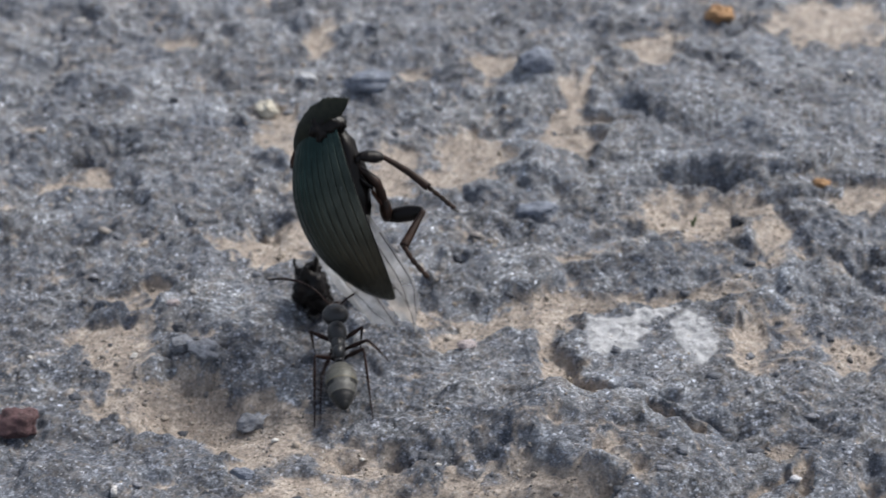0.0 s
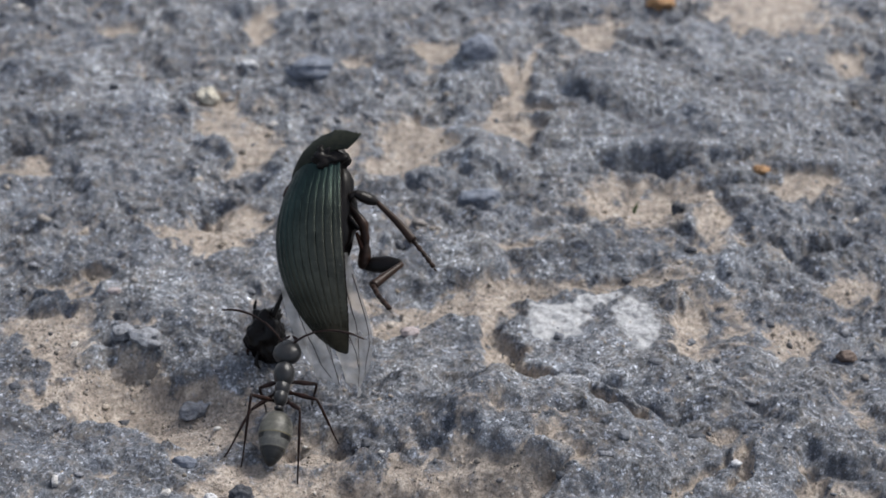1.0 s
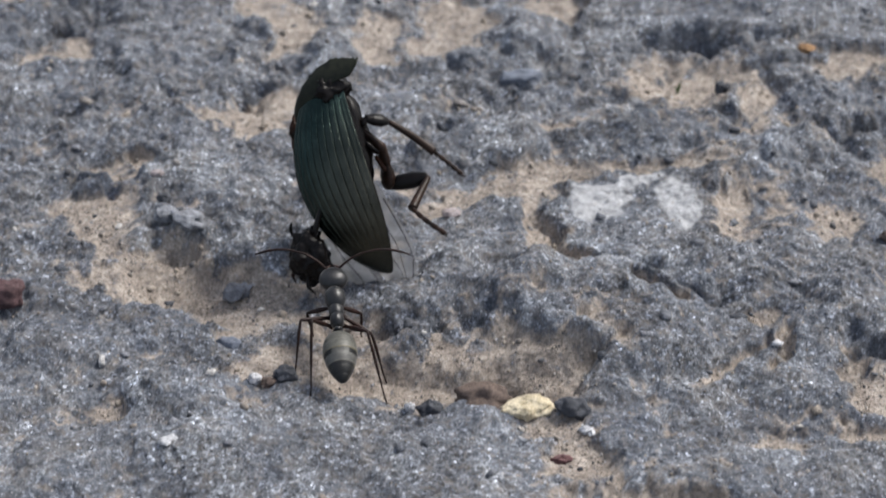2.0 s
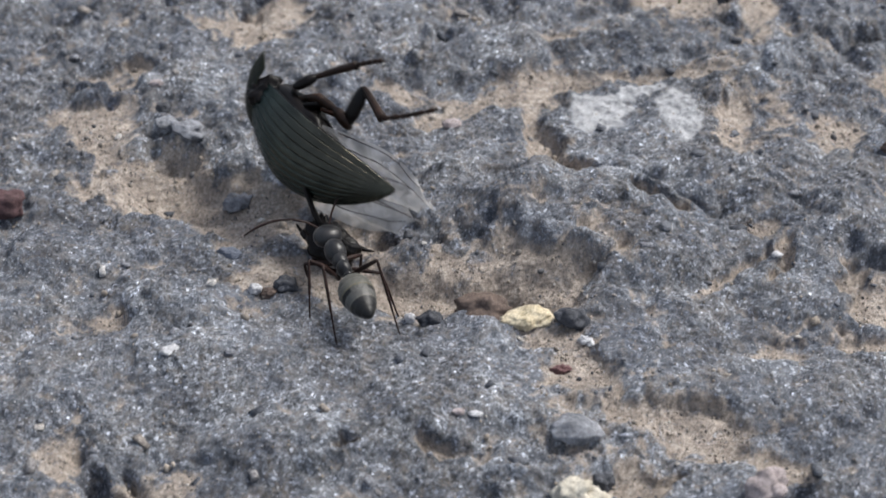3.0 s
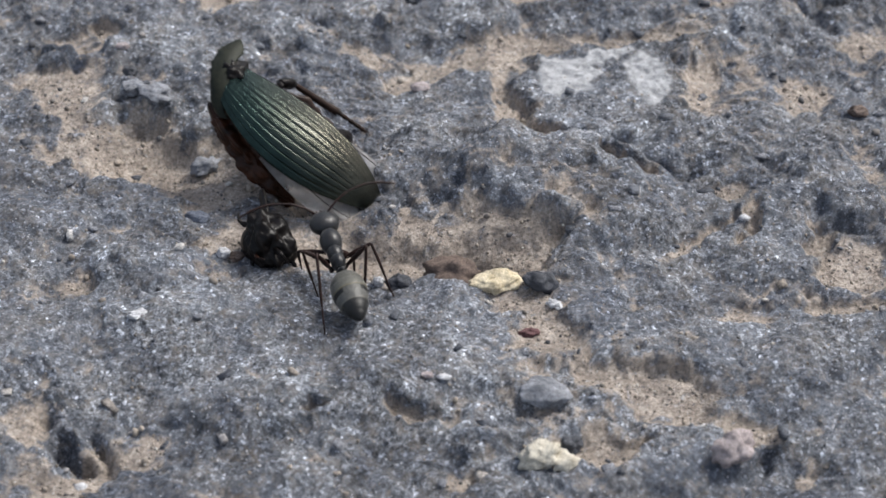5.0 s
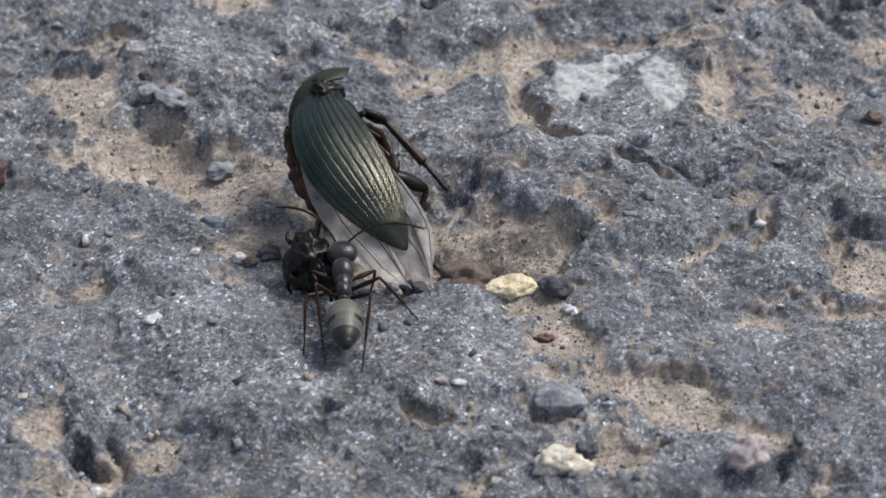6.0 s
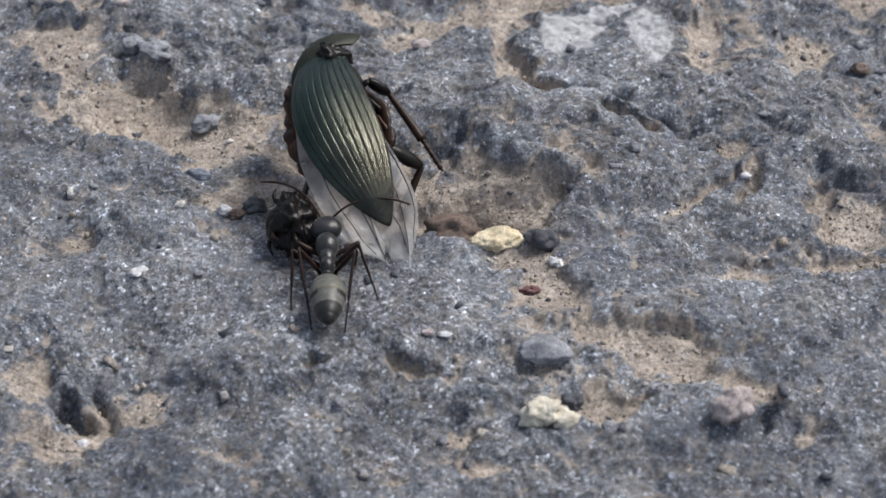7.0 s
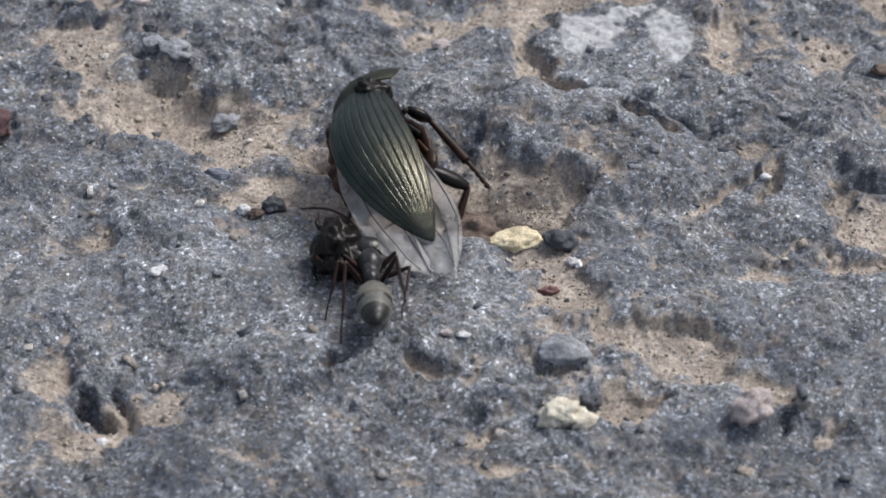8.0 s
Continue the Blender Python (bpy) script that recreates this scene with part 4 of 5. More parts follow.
def build_beetle():
    beetle = tagged(new("beetle"), "dead dark green ground beetle with torn body and spread wings", "beetle")
    bm = bmesh.new()
    rows = []
    ns, nv, grooves = 150, 150, 10
    for i in range(ns + 1):
        s = i / ns
        row = []
        for k in range(nv + 1):
            v = k / nv
            p = elytron_point(s, v)
            q = elytron_point(min(s + 0.01, 1), v) - elytron_point(max(s - 0.01, 0), v)
            r = elytron_point(s, min(v + 0.01, 1)) - elytron_point(s, max(v - 0.01, 0))
            out = r.cross(q).normalized() if r.length * q.length > 1e-9 else Vector((0, 0, 1))
            if out.dot(Vector((0, -1, 1))) < 0:
                out = -out
            phase = (v * grooves) % 1.0
            groove = math.exp(-((min(phase, 1 - phase)) / 0.11) ** 2)
            dots = 0.55 + 0.45 * math.sin(s * LONG / 0.2 * 2 * math.pi + int(v * grooves) * 1.3)
            fade = min(1.0, s * 12 + 0.15) * min(1.0, (1 - s) * 16)
            depth = -0.17 * groove * (0.45 + 0.55 * dots) * fade
            rim = 0.09 * math.exp(-((1 - v) / 0.025) ** 2) + 0.05 * math.exp(-(v / 0.02) ** 2)
            row.append(p + out * (depth + rim * min(1.0, (1 - s) * 10)))
        rows.append(row)
    grid_mesh(bm, rows)
    shell = part("wing_case", bm, ELYTRON, beetle, "dark green metallic wing case with fine lengthwise grooves")
    thick = shell.modifiers.new("thickness", "SOLIDIFY")
    thick.thickness, thick.offset = 0.09 * MM, -1.0

    bm = bmesh.new()
    edge = [elytron_point(0.02 + 0.975 * i / 90, 1.0) + Vector((0, -0.07, -0.02)) for i in range(91)]
    tube(bm, edge, [(0.055 if i % 3 else 0.035) * min(1.0, 0.3 + (90 - i) / 12) for i in range(91)], 7)
    part("margin", bm, BLACK, shell, "beaded black side margin")

    # pronotum: a torn hood before the wing case
    bm = bmesh.new()
    rng = random.Random(4)
    inner = smooth_line([(-1.0, 0.50, 2.05), (-0.6, 0.25, 2.05), (-0.2, -0.35, 1.80), (0.20, -1.02, 1.20), (0.50, -1.40, 0.45), (0.55, -1.65, -0.25)], [0] * 6, 8)[0]
    outer = smooth_line([(-0.20, 0.60, 1.95), (0.25, 0.25, 1.85), (0.90, -0.35, 1.45), (1.45, -0.85, 0.65), (1.52, -1.45, -0.20), (1.20, -1.90, -0.85)], [0] * 6, 8)[0]
    rows = []
    for i in range(15):
        u = i / 14
        row = []
        for k, (p, q) in enumerate(zip(inner, outer)):
            bulge = (p.lerp(q, u) - Vector((0.2, -0.4, 0.7))).normalized() * 0.16 * math.sin(math.pi * u)
            torn = Vector((0.10 * rng.uniform(-1, 1), 0.05 * rng.uniform(-1, 1), 0.10 * rng.uniform(-1, 1))) * (u > 0.95)
            row.append(p.lerp(q, u) + bulge + torn)
        rows.append(row)
    grid_mesh(bm, rows)
    hood = part("pronotum", bm, PRONOTUM, beetle, "torn bronze-green neck shield with a ragged edge")
    thick = hood.modifiers.new("thickness", "SOLIDIFY")
    thick.thickness, thick.offset = 0.08 * MM, 0.0
    bm = bmesh.new()
    blob(bm, (0.20, -0.85, 0.50), (0.70, 0.60, 0.90), (0, 20, 0), 0.4, 1.8, 3.0)
    part("neck", bm, BLACK, beetle, "black torn flesh inside the neck shield")

    # underside
    bm = bmesh.new()
    blob(bm, (-2.7, -0.55, 0.35), (2.6, 1.05, 1.05), (0, 4, 0), 0.18, 1.6, 6.0, 0.1)
    part("breast", bm, BLACK, beetle, "black-brown breast under the wing case")
    bm = bmesh.new()
    blob(bm, (-2.95, 1.50, 1.45), (2.7, 0.80, 0.95), (0, -4, -14), 0.30, 1.6, 8.0, 0.18,
         waist=((-0.80, 0.04, 0.16), (-0.42, 0.05, 0.2), (-0.1, 0.04, 0.18), (0.17, 0.05, 0.2), (0.5, 0.04, 0.16), (0.78, 0.05, 0.2)), detail=5)
    part("abdomen", bm, BROWN, beetle, "rust brown ringed abdomen")
    bm = bmesh.new()
    blob(bm, (0, 0, 0), (1.35, 0.92, 1.0), (0, -12, -22), 0.36, 1.4, 12.0, 0.0, 5)
    blob(bm, (-0.6, 0.35, -0.35), (0.55, 0.32, 0.42), (0, 30, -30), 0.55, 1.8, 14.0)
    blob(bm, (0.8, -0.2, -0.2), (0.8, 0.36, 0.42), (0, 30, 10), 0.5, 1.7, 15.0)
    limb(bm, [(0.6, -0.3, -0.2), (1.5, -0.7, -0.6), (2.6, -1.0, -1.2)], [0.34, 0.26, 0.2], 6, flat=0.5, knobs=0.2)
    torn = part("torn_end", bm, BLACK, beetle, "black torn end of the abdomen")
    for k, (a, b, c) in enumerate((((-0.3, 0.5, -0.3), (-1.0, 1.15, -0.4), (-1.4, 1.0, -0.8)), ((0.2, 0.7, 0.3), (-0.2, 1.25, 0.4), (-0.7, 1.4, 0.2)),
                                   ((-0.6, 0.2, -0.6), (-1.3, 0.3, -0.9), (-1.6, 0.6, -1.1)), ((0.2, 0.2, 0.5), (-0.4, 0.5, 0.95), (-0.9, 0.3, 1.0)), ((0.5, 0.3, 0.2), (0.7, 0.75, 0.5), (1.2, 1.0, 0.3)),
                                   ((0.9, -0.2, 0.1), (1.5, 0.1, 0.5), (2.0, -0.1, 0.4)), ((-0.5, -0.1, 0.3), (-1.2, -0.3, 0.6), (-1.7, -0.1, 0.3)))):
        bm = bmesh.new()
        limb(bm, [a, b, c], [0.13, 0.10, 0.03], knobs=0.25, seed=k)
        part("shred", bm, BROWN if k in (0, 3) else BLACK, torn)
    for k, (tilt, size) in enumerate(((0, 1.0), (35, 0.8))):
        bm = bmesh.new()
        turn = Euler((radians(20 + tilt), radians(-30), radians(40 * k))).to_matrix()
        rows = []
        for i in range(15):
            a = radians(-70 + 140 * i / 14)
            rows.append([turn @ Vector((1.35 * math.cos(a) * (1 - 0.10 * j * j), 1.05 * math.sin(a) * (1 - 0.10 * j * j), 0.30 * j - 0.3)) * size + Vector((-0.2, 0.2, 0.1)) for j in range(3)])
        grid_mesh(bm, rows)
        curl = part("belly_plate", bm, BLACK, torn, "curled black belly plate")
        thick = curl.modifiers.new("thickness", "SOLIDIFY")
        thick.thickness = 0.10 * MM
        bm = bmesh.new()
        tube(bm, [row[2] for row in rows], [0.06] * len(rows), 6)
        part("belly_rim", bm, RUST, torn, "rust yellow plate rim")
    legs = {"torn": torn}

    # hind wings, folded membranes that stick out behind
    for name, left, right, lift, seed in (
            ("hind_wing", [(-3.4, 0.80, 2.75), (-5.6, 1.10, 2.90), (-8.2, 1.30, 2.40), (-10.4, 1.10, 1.75)],
             [(-3.6, -0.4, 1.9), (-6.0, -0.4, 1.7), (-8.8, 0.0, 0.75), (-11.0, 0.45, 0.0)], 0.26, 1),
            ("hind_wing", [(-4.5, 0.1, 1.5), (-7.0, 0.3, 1.2), (-9.2, 0.6, 0.6), (-11.0, 0.65, -0.05)],
             [(-4.5, -1.5, 0.1), (-6.8, -1.50, -0.5), (-8.7, -1.15, -0.85), (-11.2, -0.30, -0.65)], 0.20, 2)):
        bm = bmesh.new()
        a, b = smooth_line(left, [0] * 4, 12)[0], smooth_line(right, [0] * 4, 12)[0]
        n = 22
        rows = []
        for i, (p, q) in enumerate(zip(a, b)):
            u = i / (len(a) - 1)
            row = []
            for k in range(n + 1):
                v = k / n
                end = u ** 5 * (0.30 * math.sin(v * 9.0 + seed) - 0.9 * abs(2 * v - 1) ** 3)
                wave = lift * u * math.sin(v * 11 + seed * 2 + u * 2.0)
                row.append(p.lerp(q, v) + Vector((-end, 0.3 * wave, wave)))
            rows.append(row)
        grid_mesh(bm, rows)
        wing = part(name, bm, WING, beetle, "clear grey crumpled hind wing")
        for v0, v1 in ((0.30, 0.55), (0.62, 0.80), (0.97, 0.92)):
            line = []
            for i in range(6, len(a) - 2, 4):
                u = i / (len(a) - 1)
                v = v0 + (v1 - v0) * u
                line.append(rows[i][round(v * n)])
            bm = bmesh.new()
            tube(bm, line, [0.036 - 0.022 * j / len(line) for j in range(len(line))], 5)
            part("vein", bm, VEIN, wing)

    # legs

    def leg(name, hip, knee, thick):
        """A thigh from the hip, which is its origin."""
        bm = bmesh.new()
        h, k = Vector((0, 0, 0)), Vector(knee) - Vector(hip)
        limb(bm, [h, h.lerp(k, 0.3), h.lerp(k, 0.65), h.lerp(k, 0.92), k], [thick * 0.55, thick, thick * 1.05, thick * 0.7, thick * 0.45], 5, sides=14, flat=0.75)
        ob = part(name, bm, BLACK, beetle, "black-brown thigh")
        ob.location = Vector(hip) * MM
        return ob

    def shin(parent, hip, points, thick, seed):
        """Shin and foot from the knee, which is its origin."""
        at = Vector(points[0])
        pts = [Vector(p) - at for p in points]
        bm = bmesh.new()
        line, rad = smooth_line(pts[:3], [thick * 0.7, thick, thick * 1.2], 6)
        tube(bm, line, rad, 10)
        bristles(bm, line, 0.3, 30, seed)
        foot, _ = smooth_line(pts[2:], [0] * len(pts[2:]), 10)
        tube(bm, foot, [thick * (0.66 if j % 4 else 0.40) for j in range(len(foot))], 8)
        bristles(bm, foot, 0.16, 24, seed + 1)
        tip, way = foot[-1], (foot[-1] - foot[-2]).normalized()
        for sx in (-1, 1):
            limb(bm, [tip, tip + way * 0.14 + Vector((0, 0.06 * sx, 0.05)), tip + way * 0.22 + Vector((0, 0.12 * sx, -0.03))], [0.035, 0.028, 0.01], 3, sides=5)
        ob = part("shin", bm, LEG_BROWN, parent, "bristly brown shin and foot")
        ob.location = (at - Vector(hip)) * MM
        return ob

    mid = leg("middle_leg", MID_HIP, MID_KNEE, 0.36)
    legs["middle_shin"] = shin(mid, MID_HIP, [MID_KNEE, (-3.15, -2.0, -2.35), (-4.2, -2.5, -2.95), (-4.9, -2.8, -3.35), (-5.6, -3.1, -3.7)], 0.19, 5)
    bm = bmesh.new()
    limb(bm, [(-1.3, -0.9, 0.15), (-2.3, -1.2, -0.35), (-3.16, -1.32, -0.80), (-4.1, -1.15, -0.90), (-4.8, -0.95, -0.85), (-5.25, -0.85, -0.70)], [0.18, 0.30, 0.46, 0.36, 0.54, 0.26], 5, sides=14, flat=0.55, knobs=0.18)
    part("hip", bm, LEG_BROWN, beetle, "black-brown hip plate")
    for k, (a, b) in enumerate((((-1.9, -1.25, -0.2), (-1.6, -1.6, -0.5)), ((-3.5, -1.2, -0.5), (-4.9, -1.0, -1.05)), ((-2.4, -1.0, 0.0), (-3.4, -1.5, -0.55)))):
        bm = bmesh.new()
        a, b = Vector(a), Vector(b)
        limb(bm, [a, a.lerp(b, 0.5) + Vector((0, -0.08, 0.06)), b], [0.13, 0.24, 0.14], 5, sides=10, flat=0.6, knobs=0.15, seed=k)
        part("leg_joint", bm, BROWN if k == 1 else BLACK, beetle, "rust brown joint plate" if k == 1 else "black joint plate")
    hind = leg("hind_leg", HIND_HIP, HIND_KNEE, 0.40)
    legs["hind"] = hind
    legs["shin"] = shin(hind, HIND_HIP, [HIND_KNEE, (-6.45, -2.0, -2.15), SPREAD_SHIN, (-8.35, -1.8, -2.80), SPREAD_FOOT], 0.20, 9)
    bm = bmesh.new()
    limb(bm, [(-1.9, 0.9, 0.2), (-2.6, 1.6, -0.1), (-3.6, 2.0, 0.3)], [0.22, 0.28, 0.18], 5)
    part("far_leg", bm, BLACK, beetle, "folded black-brown leg stump")
    return beetle, legs


# ---------------------------------------------------------------- ant (x to its head, millimetres)
HIPS = {"front": (0.80, 0.26, -0.38, 1.25, 1.75), "middle": (0.25, 0.30, -0.42, 1.55, 2.6), "hind": (-0.25, 0.28, -0.42, 1.95, 3.5)}


def build_ant():
    ant = tagged(new("ant"), "grey-black ant with silvery abdomen dragging a dead beetle", "ant")
    bm = bmesh.new()
    blob(bm, (2.12, 0, 0.08), (0.68, 0.68, 0.50), (0, 14, 0), 0.03, 1.5, 2.0, -0.10)
    head = part("head", bm, ANT_BLACK, ant)
    for sy in (1, -1):
        bm = bmesh.new()
        blob(bm, (2.18, 0.46 * sy, 0.24), (0.17, 0.10, 0.14), (0, 0, 0), 0, 1, 0, 0, 3)
        part("eye", bm, BLACK, head, "black compound eye")
        bm = bmesh.new()
        limb(bm, [(2.62, 0.22 * sy, -0.12), (2.95, 0.26 * sy, -0.2), (3.12, 0.06 * sy, -0.22)], [0.12, 0.1, 0.04], 5, flat=0.6)
        part("jaw", bm, ANT_LEG, head, "brown toothed jaw")
    antennae = []
    for sy in (1, -1):
        bm = bmesh.new()
        limb(bm, [(0, 0, 0), (0.25, 0.55 * sy, 0.35), (0.45, 1.15 * sy, 0.55)], [0.055, 0.05, 0.06], 5, sides=8)
        limb(bm, [(0.45, 1.15 * sy, 0.55), (0.55, 2.0 * sy, 0.60), (0.50, 2.8 * sy, 0.50), (0.30, 3.5 * sy, 0.35)], [0.04, 0.055, 0.06, 0.03], 8, sides=8, knobs=0.08)
        feeler = part("antenna", bm, ANT_LEG, ant, "thin elbowed brown antenna")
        feeler.location = Vector((2.50, 0.22 * sy, 0.26)) * MM
        antennae.append(feeler)
    bm = bmesh.new()
    blob(bm, (0.95, 0, 0.08), (0.66, 0.50, 0.52), (0, -8, 0), 0.03, 1.5, 5.0, 0.05)
    blob(bm, (0.30, 0, 0.02), (0.55, 0.36, 0.42), (0, 10, 0), 0.03, 1.5, 6.0)
    blob(bm, (-0.22, 0, 0.02), (0.48, 0.33, 0.44), (0, 12, 0), 0.03, 1.5, 7.0)
    limb(bm, [(1.25, 0, 0.02), (1.75, 0, 0.04)], [0.26, 0.2], 3)
    part("thorax", bm, ANT_BLACK, ant)
    bm = bmesh.new()
    blob(bm, (-0.78, 0, 0.02), (0.17, 0.24, 0.36), (0, -12, 0), 0.02, 1, 8.0, 0, 3)
    limb(bm, [(-0.5, 0, -0.2), (-0.8, 0, -0.2), (-1.1, 0, -0.12)], [0.14, 0.13, 0.14], 4)
    part("waist_scale", bm, ANT_BLACK, ant)
    bm = bmesh.new()
    blob(bm, (-2.15, 0, 0.06), (1.22, 0.69, 0.68), (0, 6, 0), 0.0, 1, 9.0, 0.34, 5,
         ((0.42, 0.025, 0.05), (-0.08, 0.025, 0.05), (-0.5, 0.025, 0.06), (-0.78, 0.025, 0.08)))
    gaster = part("abdomen", bm, ANT_GREY, ant, "silvery grey abdomen with dark banded rings")
    for x, r in ((-2.02, 0.712), (-2.66, 0.540)):
        bm = bmesh.new()
        rows = []
        for i in range(5):
            w = (-0.06 + 0.12 * i / 4) * 0.22
            rows.append([(x + w, math.cos(a) * (r * (1 + 0.18 * w) + 0.012 - 1.5 * w * w), 0.04 + math.sin(a) * (r * (1 + 0.18 * w) + 0.012 - 1.5 * w * w)) for a in (2 * math.pi * k / 40 for k in range(40))])
        grid_mesh(bm, rows, True)
        part("ring", bm, ANT_PALE, gaster, "pale ring edge")
    swell_out = Matrix.Translation((-0.95 * MM, 0, 0)) @ Matrix.Diagonal((1.16, 1.10, 1.12, 1)) @ Matrix.Translation((0.95 * MM, 0, 0))
    for ob in (gaster, *gaster.children):
        ob.data.transform(swell_out)
    legs = []
    for name, (x, y, z, upper, lower) in HIPS.items():
        for sy in (1, -1):
            bm = bmesh.new()
            thick = 0.125 if name != "front" else 0.13
            limb(bm, [(0, 0, 0), (upper * 0.16, 0, 0), (upper * 0.5, 0, 0), (upper, 0, 0)], [thick * 1.1, thick * 0.65, thick, thick * 0.55], 5, sides=10)
            thigh = part(name + "_leg", bm, ANT_LEG, ant, "slender dark brown leg")
            bm = bmesh.new()
            limb(bm, [(0, 0, 0), (lower * 0.25, 0, 0.02), (lower * 0.55, 0, 0), (lower * 0.6, 0, 0), (lower * 0.8, 0, -0.02), (lower, 0, 0)],
                 [0.06, 0.075, 0.062, 0.045, 0.04, 0.032], 4, sides=8, knobs=0.05)
            bristles(bm, [(lower * 0.2, 0, 0), (lower, 0, 0)], 0.12, 14, int(upper * 100) + sy, 0.008)
            calf = part("shin", bm, ANT_LEG, thigh)
            legs.append((name, sy, thigh, calf))
    return ant, antennae, legs


beetle, beetle_legs = build_beetle()
ant, ant_antennae, ant_legs = build_ant()

# ---------------------------------------------------------------- what moves
BEETLE_PATH = [
    (0, pose(-0.00825, 0.01676, 0.01127, -112.6, -62.3, 135.4)),
    (0.5, pose(-0.00632, 0.01525, 0.01031, -96.6, -81.3, 133.8)),
    (1, pose(-0.00520, 0.01530, 0.00911, -78.4, -48.1, 96.6)),
    (1.5, pose(-0.00523, 0.01547, 0.00691, -73.5, -47.2, 97.9)),
    (2, pose(-0.00723, 0.01339, 0.00772, -88.0, -55.5, 122.1)),
    (2.2, pose(-0.00703, 0.01278, 0.00741, -102.2, -51.1, 121.5)),
    (3.3, pose(-0.01265, 0.01028, 0.00269, -104.8, 9.6, 137.2)),
    (3.5, pose(-0.01410, 0.00937, 0.00290, -93.9, -0.4, 150.2)),
    (4, pose(-0.01382, 0.01002, 0.00353, -135.7, -31.8, 177.2)),
    (4.1, pose(-0.01284, 0.01101, 0.00361, -140.1, -33.5, 169.7)),
    (4.3, pose(-0.01252, 0.01104, 0.00204, -72.9, -18.4, 169.2)),
    (4.5, pose(-0.01203, 0.01014, 0.00255, -59.8, -20.2, 168.5)),
    (4.7, pose(-0.01168, 0.01000, 0.00313, -67.0, -25.4, 165.7)),
    (5.8, pose(-0.00695, 0.00811, 0.00313, -55.9, -10.6, 118.7)),
    (6, pose(-0.00676, 0.00838, 0.00298, -57.7, -10.7, 116.9)),
    (6.5, pose(-0.00675, 0.00873, 0.00281, -57.7, -9.2, 115.4)),
    (7, pose(-0.00573, 0.00730, 0.00307, -54.5, -11.3, 109.3)),
    (7.5, pose(-0.00567, 0.00592, 0.00285, -51.8, -9.4, 108.8)),
    (8, pose(-0.00463, 0.00601, 0.00192, -60.9, -1.4, 109.3)),
]
ANT_PATH = [
    (0, pose(-0.00800, 0.01131, 0.00161, 0.2, -17.9, 98.5)),
    (0.5, pose(-0.00814, 0.00958, 0.00161, -0.1, -12.4, 93.4)),
    (1, pose(-0.00760, 0.00678, 0.00163, -1.4, -28.8, 83.7)),
    (1.5, pose(-0.00738, 0.00472, 0.00161, -1.4, -22.5, 86.1)),
    (2, pose(-0.00679, 0.00370, 0.00161, 0.6, -15.5, 97.6)),
    (2.2, pose(-0.00627, 0.00252, 0.00159, 0.3, -10.8, 98.3)),
    (3.3, pose(-0.00638, 0.00088, 0.00159, -0.2, 0.3, 117.7)),
    (3.5, pose(-0.00634, 0.00071, 0.00159, -2.3, 0.4, 118.7)),
    (4, pose(-0.00570, 0.00001, 0.00160, 1.1, -2.8, 118.8)),
    (4.1, pose(-0.00542, -0.00012, 0.00159, -1.8, -0.4, 119.1)),
    (4.3, pose(-0.00505, 0.00134, 0.00161, 0.3, -9.4, 116.4)),
    (4.5, pose(-0.00475, 0.00073, 0.00160, 1.3, -11.9, 116.0)),
    (4.7, pose(-0.00495, 0.00006, 0.00160, 1.3, -10.6, 113.8)),
    (5.8, pose(-0.00522, -0.00262, 0.00159, 0.5, -2.5, 96.0)),
    (6, pose(-0.00535, -0.00248, 0.00160, 0.1, -2.3, 94.9)),
    (6.5, pose(-0.00543, -0.00271, 0.00160, -0.2, -2.8, 96.2)),
    (7, pose(-0.00537, -0.00390, 0.00160, -0.3, -0.6, 93.9)),
    (7.5, pose(-0.00523, -0.00492, 0.00159, 1.2, 1.1, 89.1)),
    (8, pose(-0.00424, -0.00468, 0.00159, 0.5, 10.1, 96.3)),
]
# feet on the ground, seconds: (x, y) in mm
FEET = {
    ("middle", -1): {0: (-5.5, 12.4), 1: (-4.9, 5.9), 6: (-2.1, -3.0), 6.5: (-2.2, -3.0), 7.5: (-3.9, -7.1), 8: (-2.9, -6.9)},
    ("hind", -1): {0: (-6.1, 7.9), 1: (-6.7, 3.3), 2: (-4.4, 0.5), 3.5: (-3.1, -1.4), 4.5: (-1.9, -4.3), 6: (-4.4, -6.7), 6.5: (-4.5, -7.5), 7: (-4.5, -7.3), 7.5: (-5.0, -9.4)},
    ("middle", 1): {0: (-8.8, 7.4), 1: (-10.2, 4.4), 1.5: (-9.0, 3.7), 2: (-8.7, 1.6), 3.5: (-7.3, -1.4), 4.5: (-6.9, -2.5), 6: (-7.0, -5.2), 6.5: (-7.0, -5.4), 7: (-6.9, -5.4), 7.5: (-7.7, -7.3)},
    ("hind", 1): {4.5: (-4.9, -2.9), 6: (-6.0, -5.9), 6.5: (-6.0, -5.6), 7: (-5.9, -7.0), 7.5: (-6.3, -8.4)},
}
KNEES = {"front": (0.3, 1.0, 0.75), "middle": (-0.2, 1.2, 0.65), "hind": (-0.5, 0.6, 1.0)}
REST = {"front": (1.55, 1.15), "middle": (-1.3, 2.1), "hind": (-3.3, 1.5)}


def aimed(way, up):
    """A turn whose x axis points along way and whose z axis leans to up."""
    x = Vector(way).normalized()
    y = Vector(up).cross(x).normalized()
    return Matrix((x, y, x.cross(y))).transposed().to_4x4()


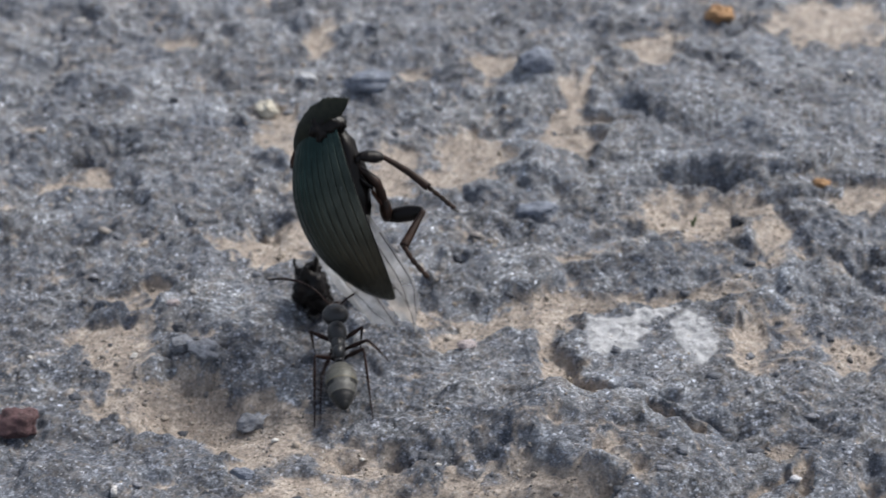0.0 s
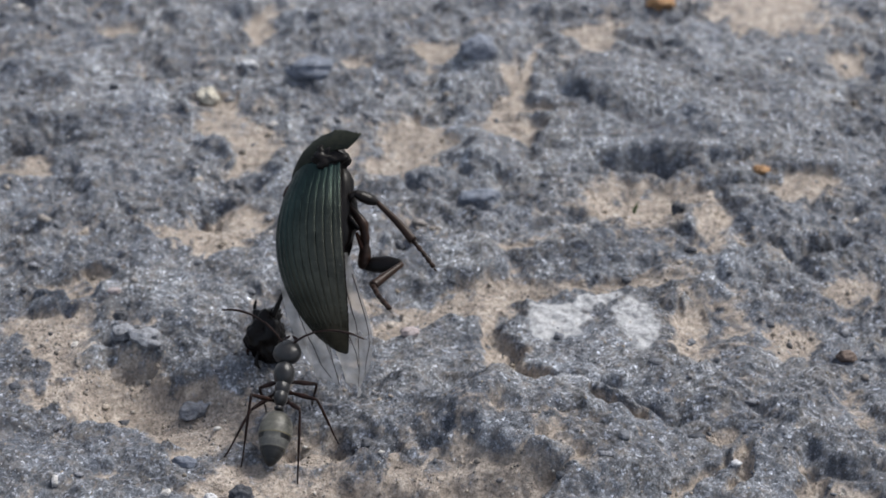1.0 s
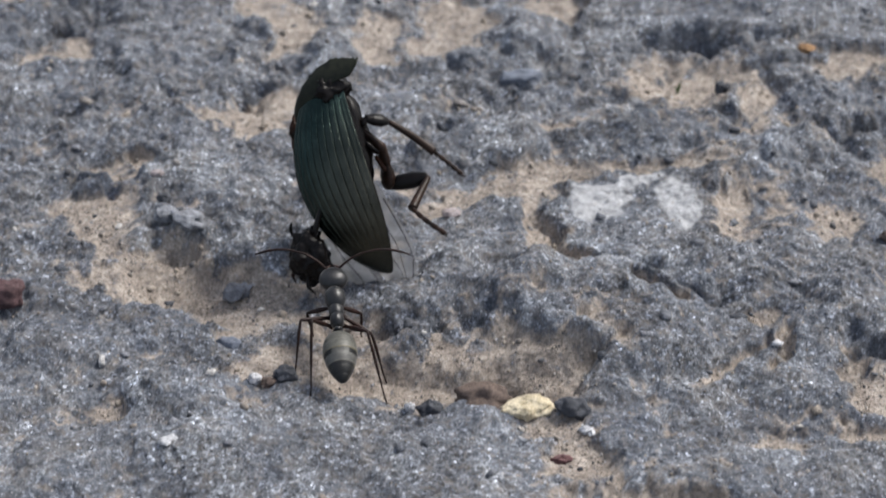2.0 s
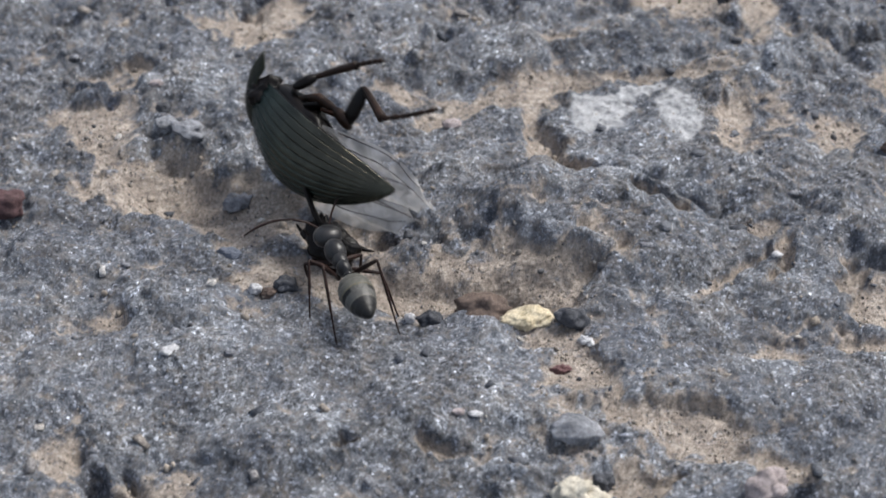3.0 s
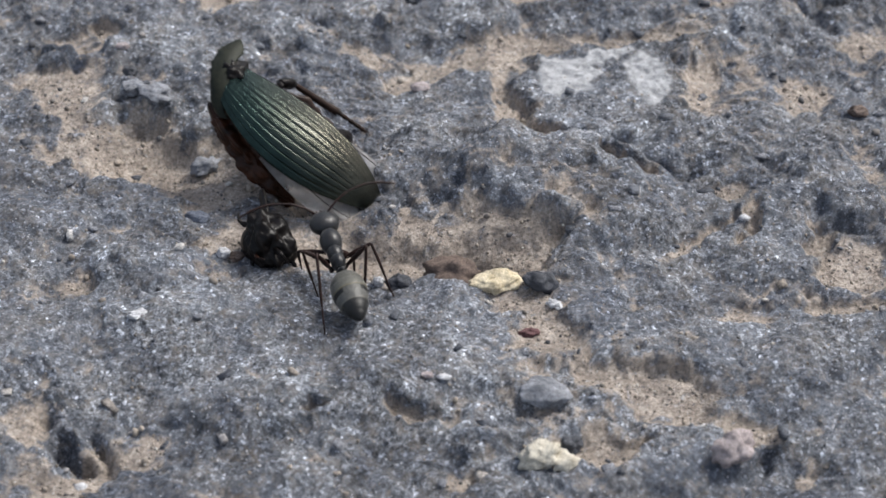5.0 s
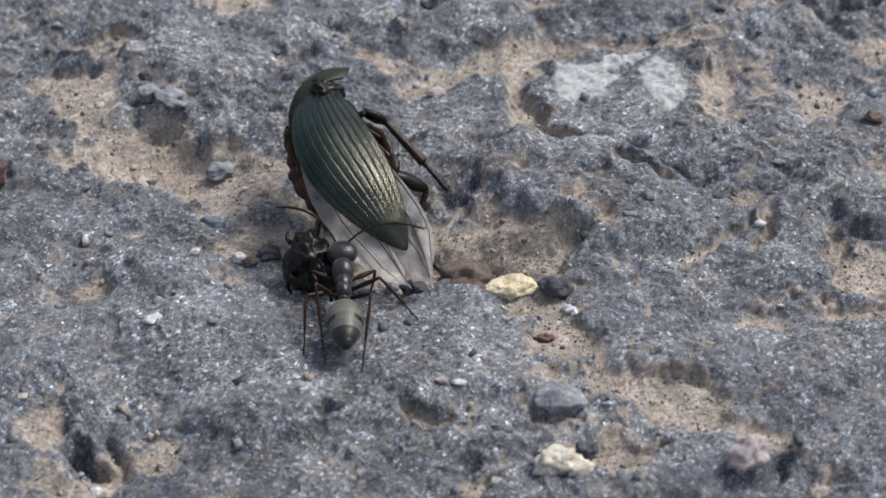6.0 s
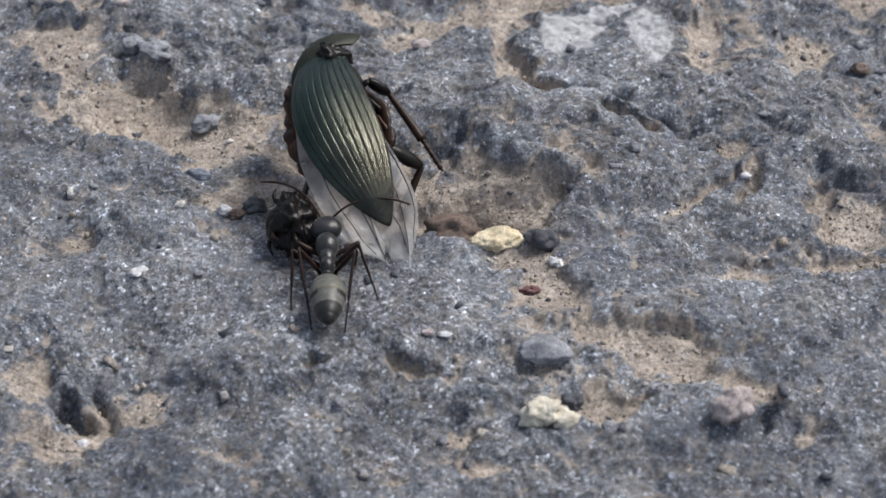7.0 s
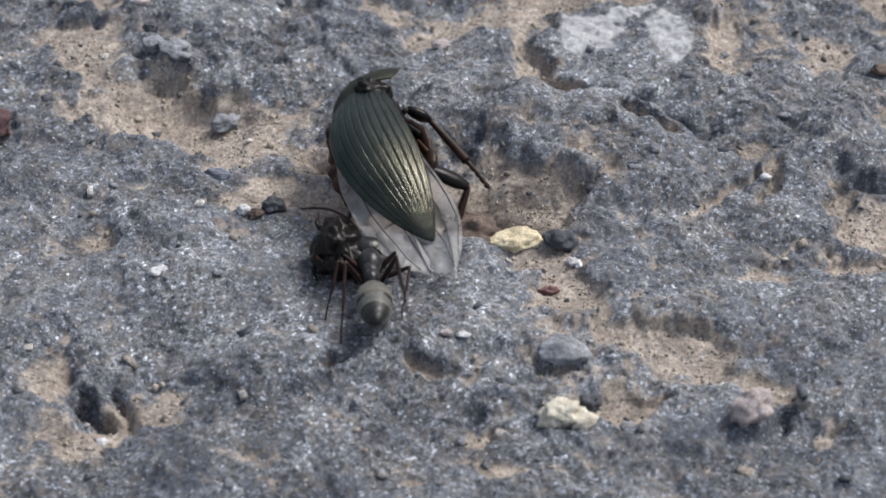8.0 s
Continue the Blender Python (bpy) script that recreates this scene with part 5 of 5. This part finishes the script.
def leg_rows(name, sy):
    """Poses of thigh and shin that put the foot on its place at each time of the ant's path."""
    x, y, z, upper, lower = HIPS[name]
    hip = Vector((x, y * sy, z))
    thigh_rows, shin_rows = [], []
    known = FEET.get((name, sy), {})
    for t, m in ANT_PATH:
        rest = m @ (Vector((REST[name][0], REST[name][1] * sy, 0)) * MM) * 1000
        fx, fy = known.get(t, (rest.x, rest.y))
        foot = Vector((fx, fy, ground_height(fx, fy) + 0.03))
        to = (m.inverted() @ (foot * MM)) * 1000 - hip
        far = min(to.length, (upper + lower) * 0.985)
        to = to.normalized() * max(far, abs(lower - upper) + 0.15)
        far = to.length
        bend = math.acos(max(-1.0, min(1.0, (upper ** 2 + far ** 2 - lower ** 2) / (2 * upper * far))))
        ahead = to.normalized()
        up = Vector((KNEES[name][0], KNEES[name][1] * sy, KNEES[name][2]))
        up = (up - ahead * up.dot(ahead)).normalized()
        knee = (ahead * math.cos(bend) + up * math.sin(bend)) * upper
        turn = aimed(knee, up)
        thigh_rows.append((t, Matrix.Translation(hip * MM) @ turn))
        rest_way = turn.to_3x3().inverted() @ (to - knee)
        shin_rows.append((t, Matrix.Translation((upper * MM, 0, 0)) @ aimed(rest_way, (0.3, 0, 1.0))))
    return thigh_rows, shin_rows


def motions():
    walk(beetle, BEETLE_PATH)
    walk(ant, ANT_PATH)
    # the legs hang folded at first, swing out as the body tips over, and end tucked beneath it
    hip, knee = Vector(HIND_HIP), Vector(HIND_KNEE)
    shin_way, foot_way = Vector(SPREAD_SHIN) - knee, Vector(SPREAD_FOOT) - Vector(SPREAD_SHIN)
    spread = aimed(shin_way, foot_way)
    put = Matrix.Translation((knee - hip) * MM)
    folded = put @ aimed((-0.93, -0.72, 1.46), (-0.76, -1.42, -0.27)) @ spread.inverted()
    drawn = (knee - hip).rotation_difference(Vector((-0.63, 0.10, -1.95))).to_matrix().to_4x4()
    tucked = put @ drawn.inverted() @ aimed((-0.80, 1.23, 0.15), (-1.5, -0.6, -0.6)) @ spread.inverted()
    at = Matrix.Translation(hip * MM)
    walk(beetle_legs["hind"], [(0, at), (4.1, at), (4.5, at @ drawn), (8, at @ drawn)])
    walk(beetle_legs["shin"], [(0, folded), (2.2, folded), (3.3, put), (4.1, put), (4.3, put), (4.7, tucked), (8, tucked)])
    at = Matrix.Translation((Vector(MID_KNEE) - Vector(MID_HIP)) * MM)
    swung = at @ Vector((-3.44, -1.51, -2.14)).rotation_difference(Vector((-4.26, 0.37, -2.10))).to_matrix().to_4x4()
    walk(beetle_legs["middle_shin"], [(0, at), (4.1, at), (4.5, swung), (8, swung)])
    # the torn end of the abdomen swings on its tissue, held in the ant's jaws
    walk(beetle_legs["torn"], [(t, pose(x * MM, y * MM, z * MM, *turn)) for t, x, y, z, *turn in (
        (0, -8.2, 4.6, 3.2, -8, 5, 5),
        (0.5, -8.5, 1.5, 4.2, -13, 9, 11),
        (1, -8.0, 3.6, 3.3, -10, -0, -0),
        (1.5, -7.9, 0.9, 4.0, -7, 2, 3),
        (2.2, -7.2, 0.6, 3.6, -9, 2, 3),
        (3.3, -7.9, 2.1, 3.7, -13, -3, -31),
        (3.5, -8.3, 1.4, 3.3, -13, -8, -27),
        (4.1, -6.7, -6.9, 4.4, -8, -2, -9),
        (4.3, -6.0, 1.5, 7.4, 8, 27, 10),
        (4.7, -6.1, 2.4, 6.7, 4, 28, 7),
        (5.8, -7.7, 2.7, 3.3, 8, 3, 1),
        (6.5, -8.3, 2.4, 3.5, 11, 2, 1),
        (7.5, -7.4, 2.7, 2.9, 8, -1, 2),
        (8, -7.9, 2.4, 3.3, 17, -2, 1),
    )])
    for feeler, sy, rows in zip(ant_antennae, (1, -1), (((0, -25), (2.2, -10), (3.3, 0), (4.7, 5), (5.8, -35), (8, -35)),
                                                        ((0, 0), (2.2, 0), (3.3, 40), (4.1, 30), (4.7, 12), (5.8, 0), (8, 0)))):
        at = Matrix.Translation(Vector((2.50, 0.22 * sy, 0.26)) * MM)
        walk(feeler, [(t, at @ pose(0, 0, 0, 0, 0, a)) for t, a in rows])
    for name, sy, thigh, calf in ant_legs:
        upper_rows, lower_rows = leg_rows(name, sy)
        walk(thigh, upper_rows)
        walk(calf, lower_rows)


motions()
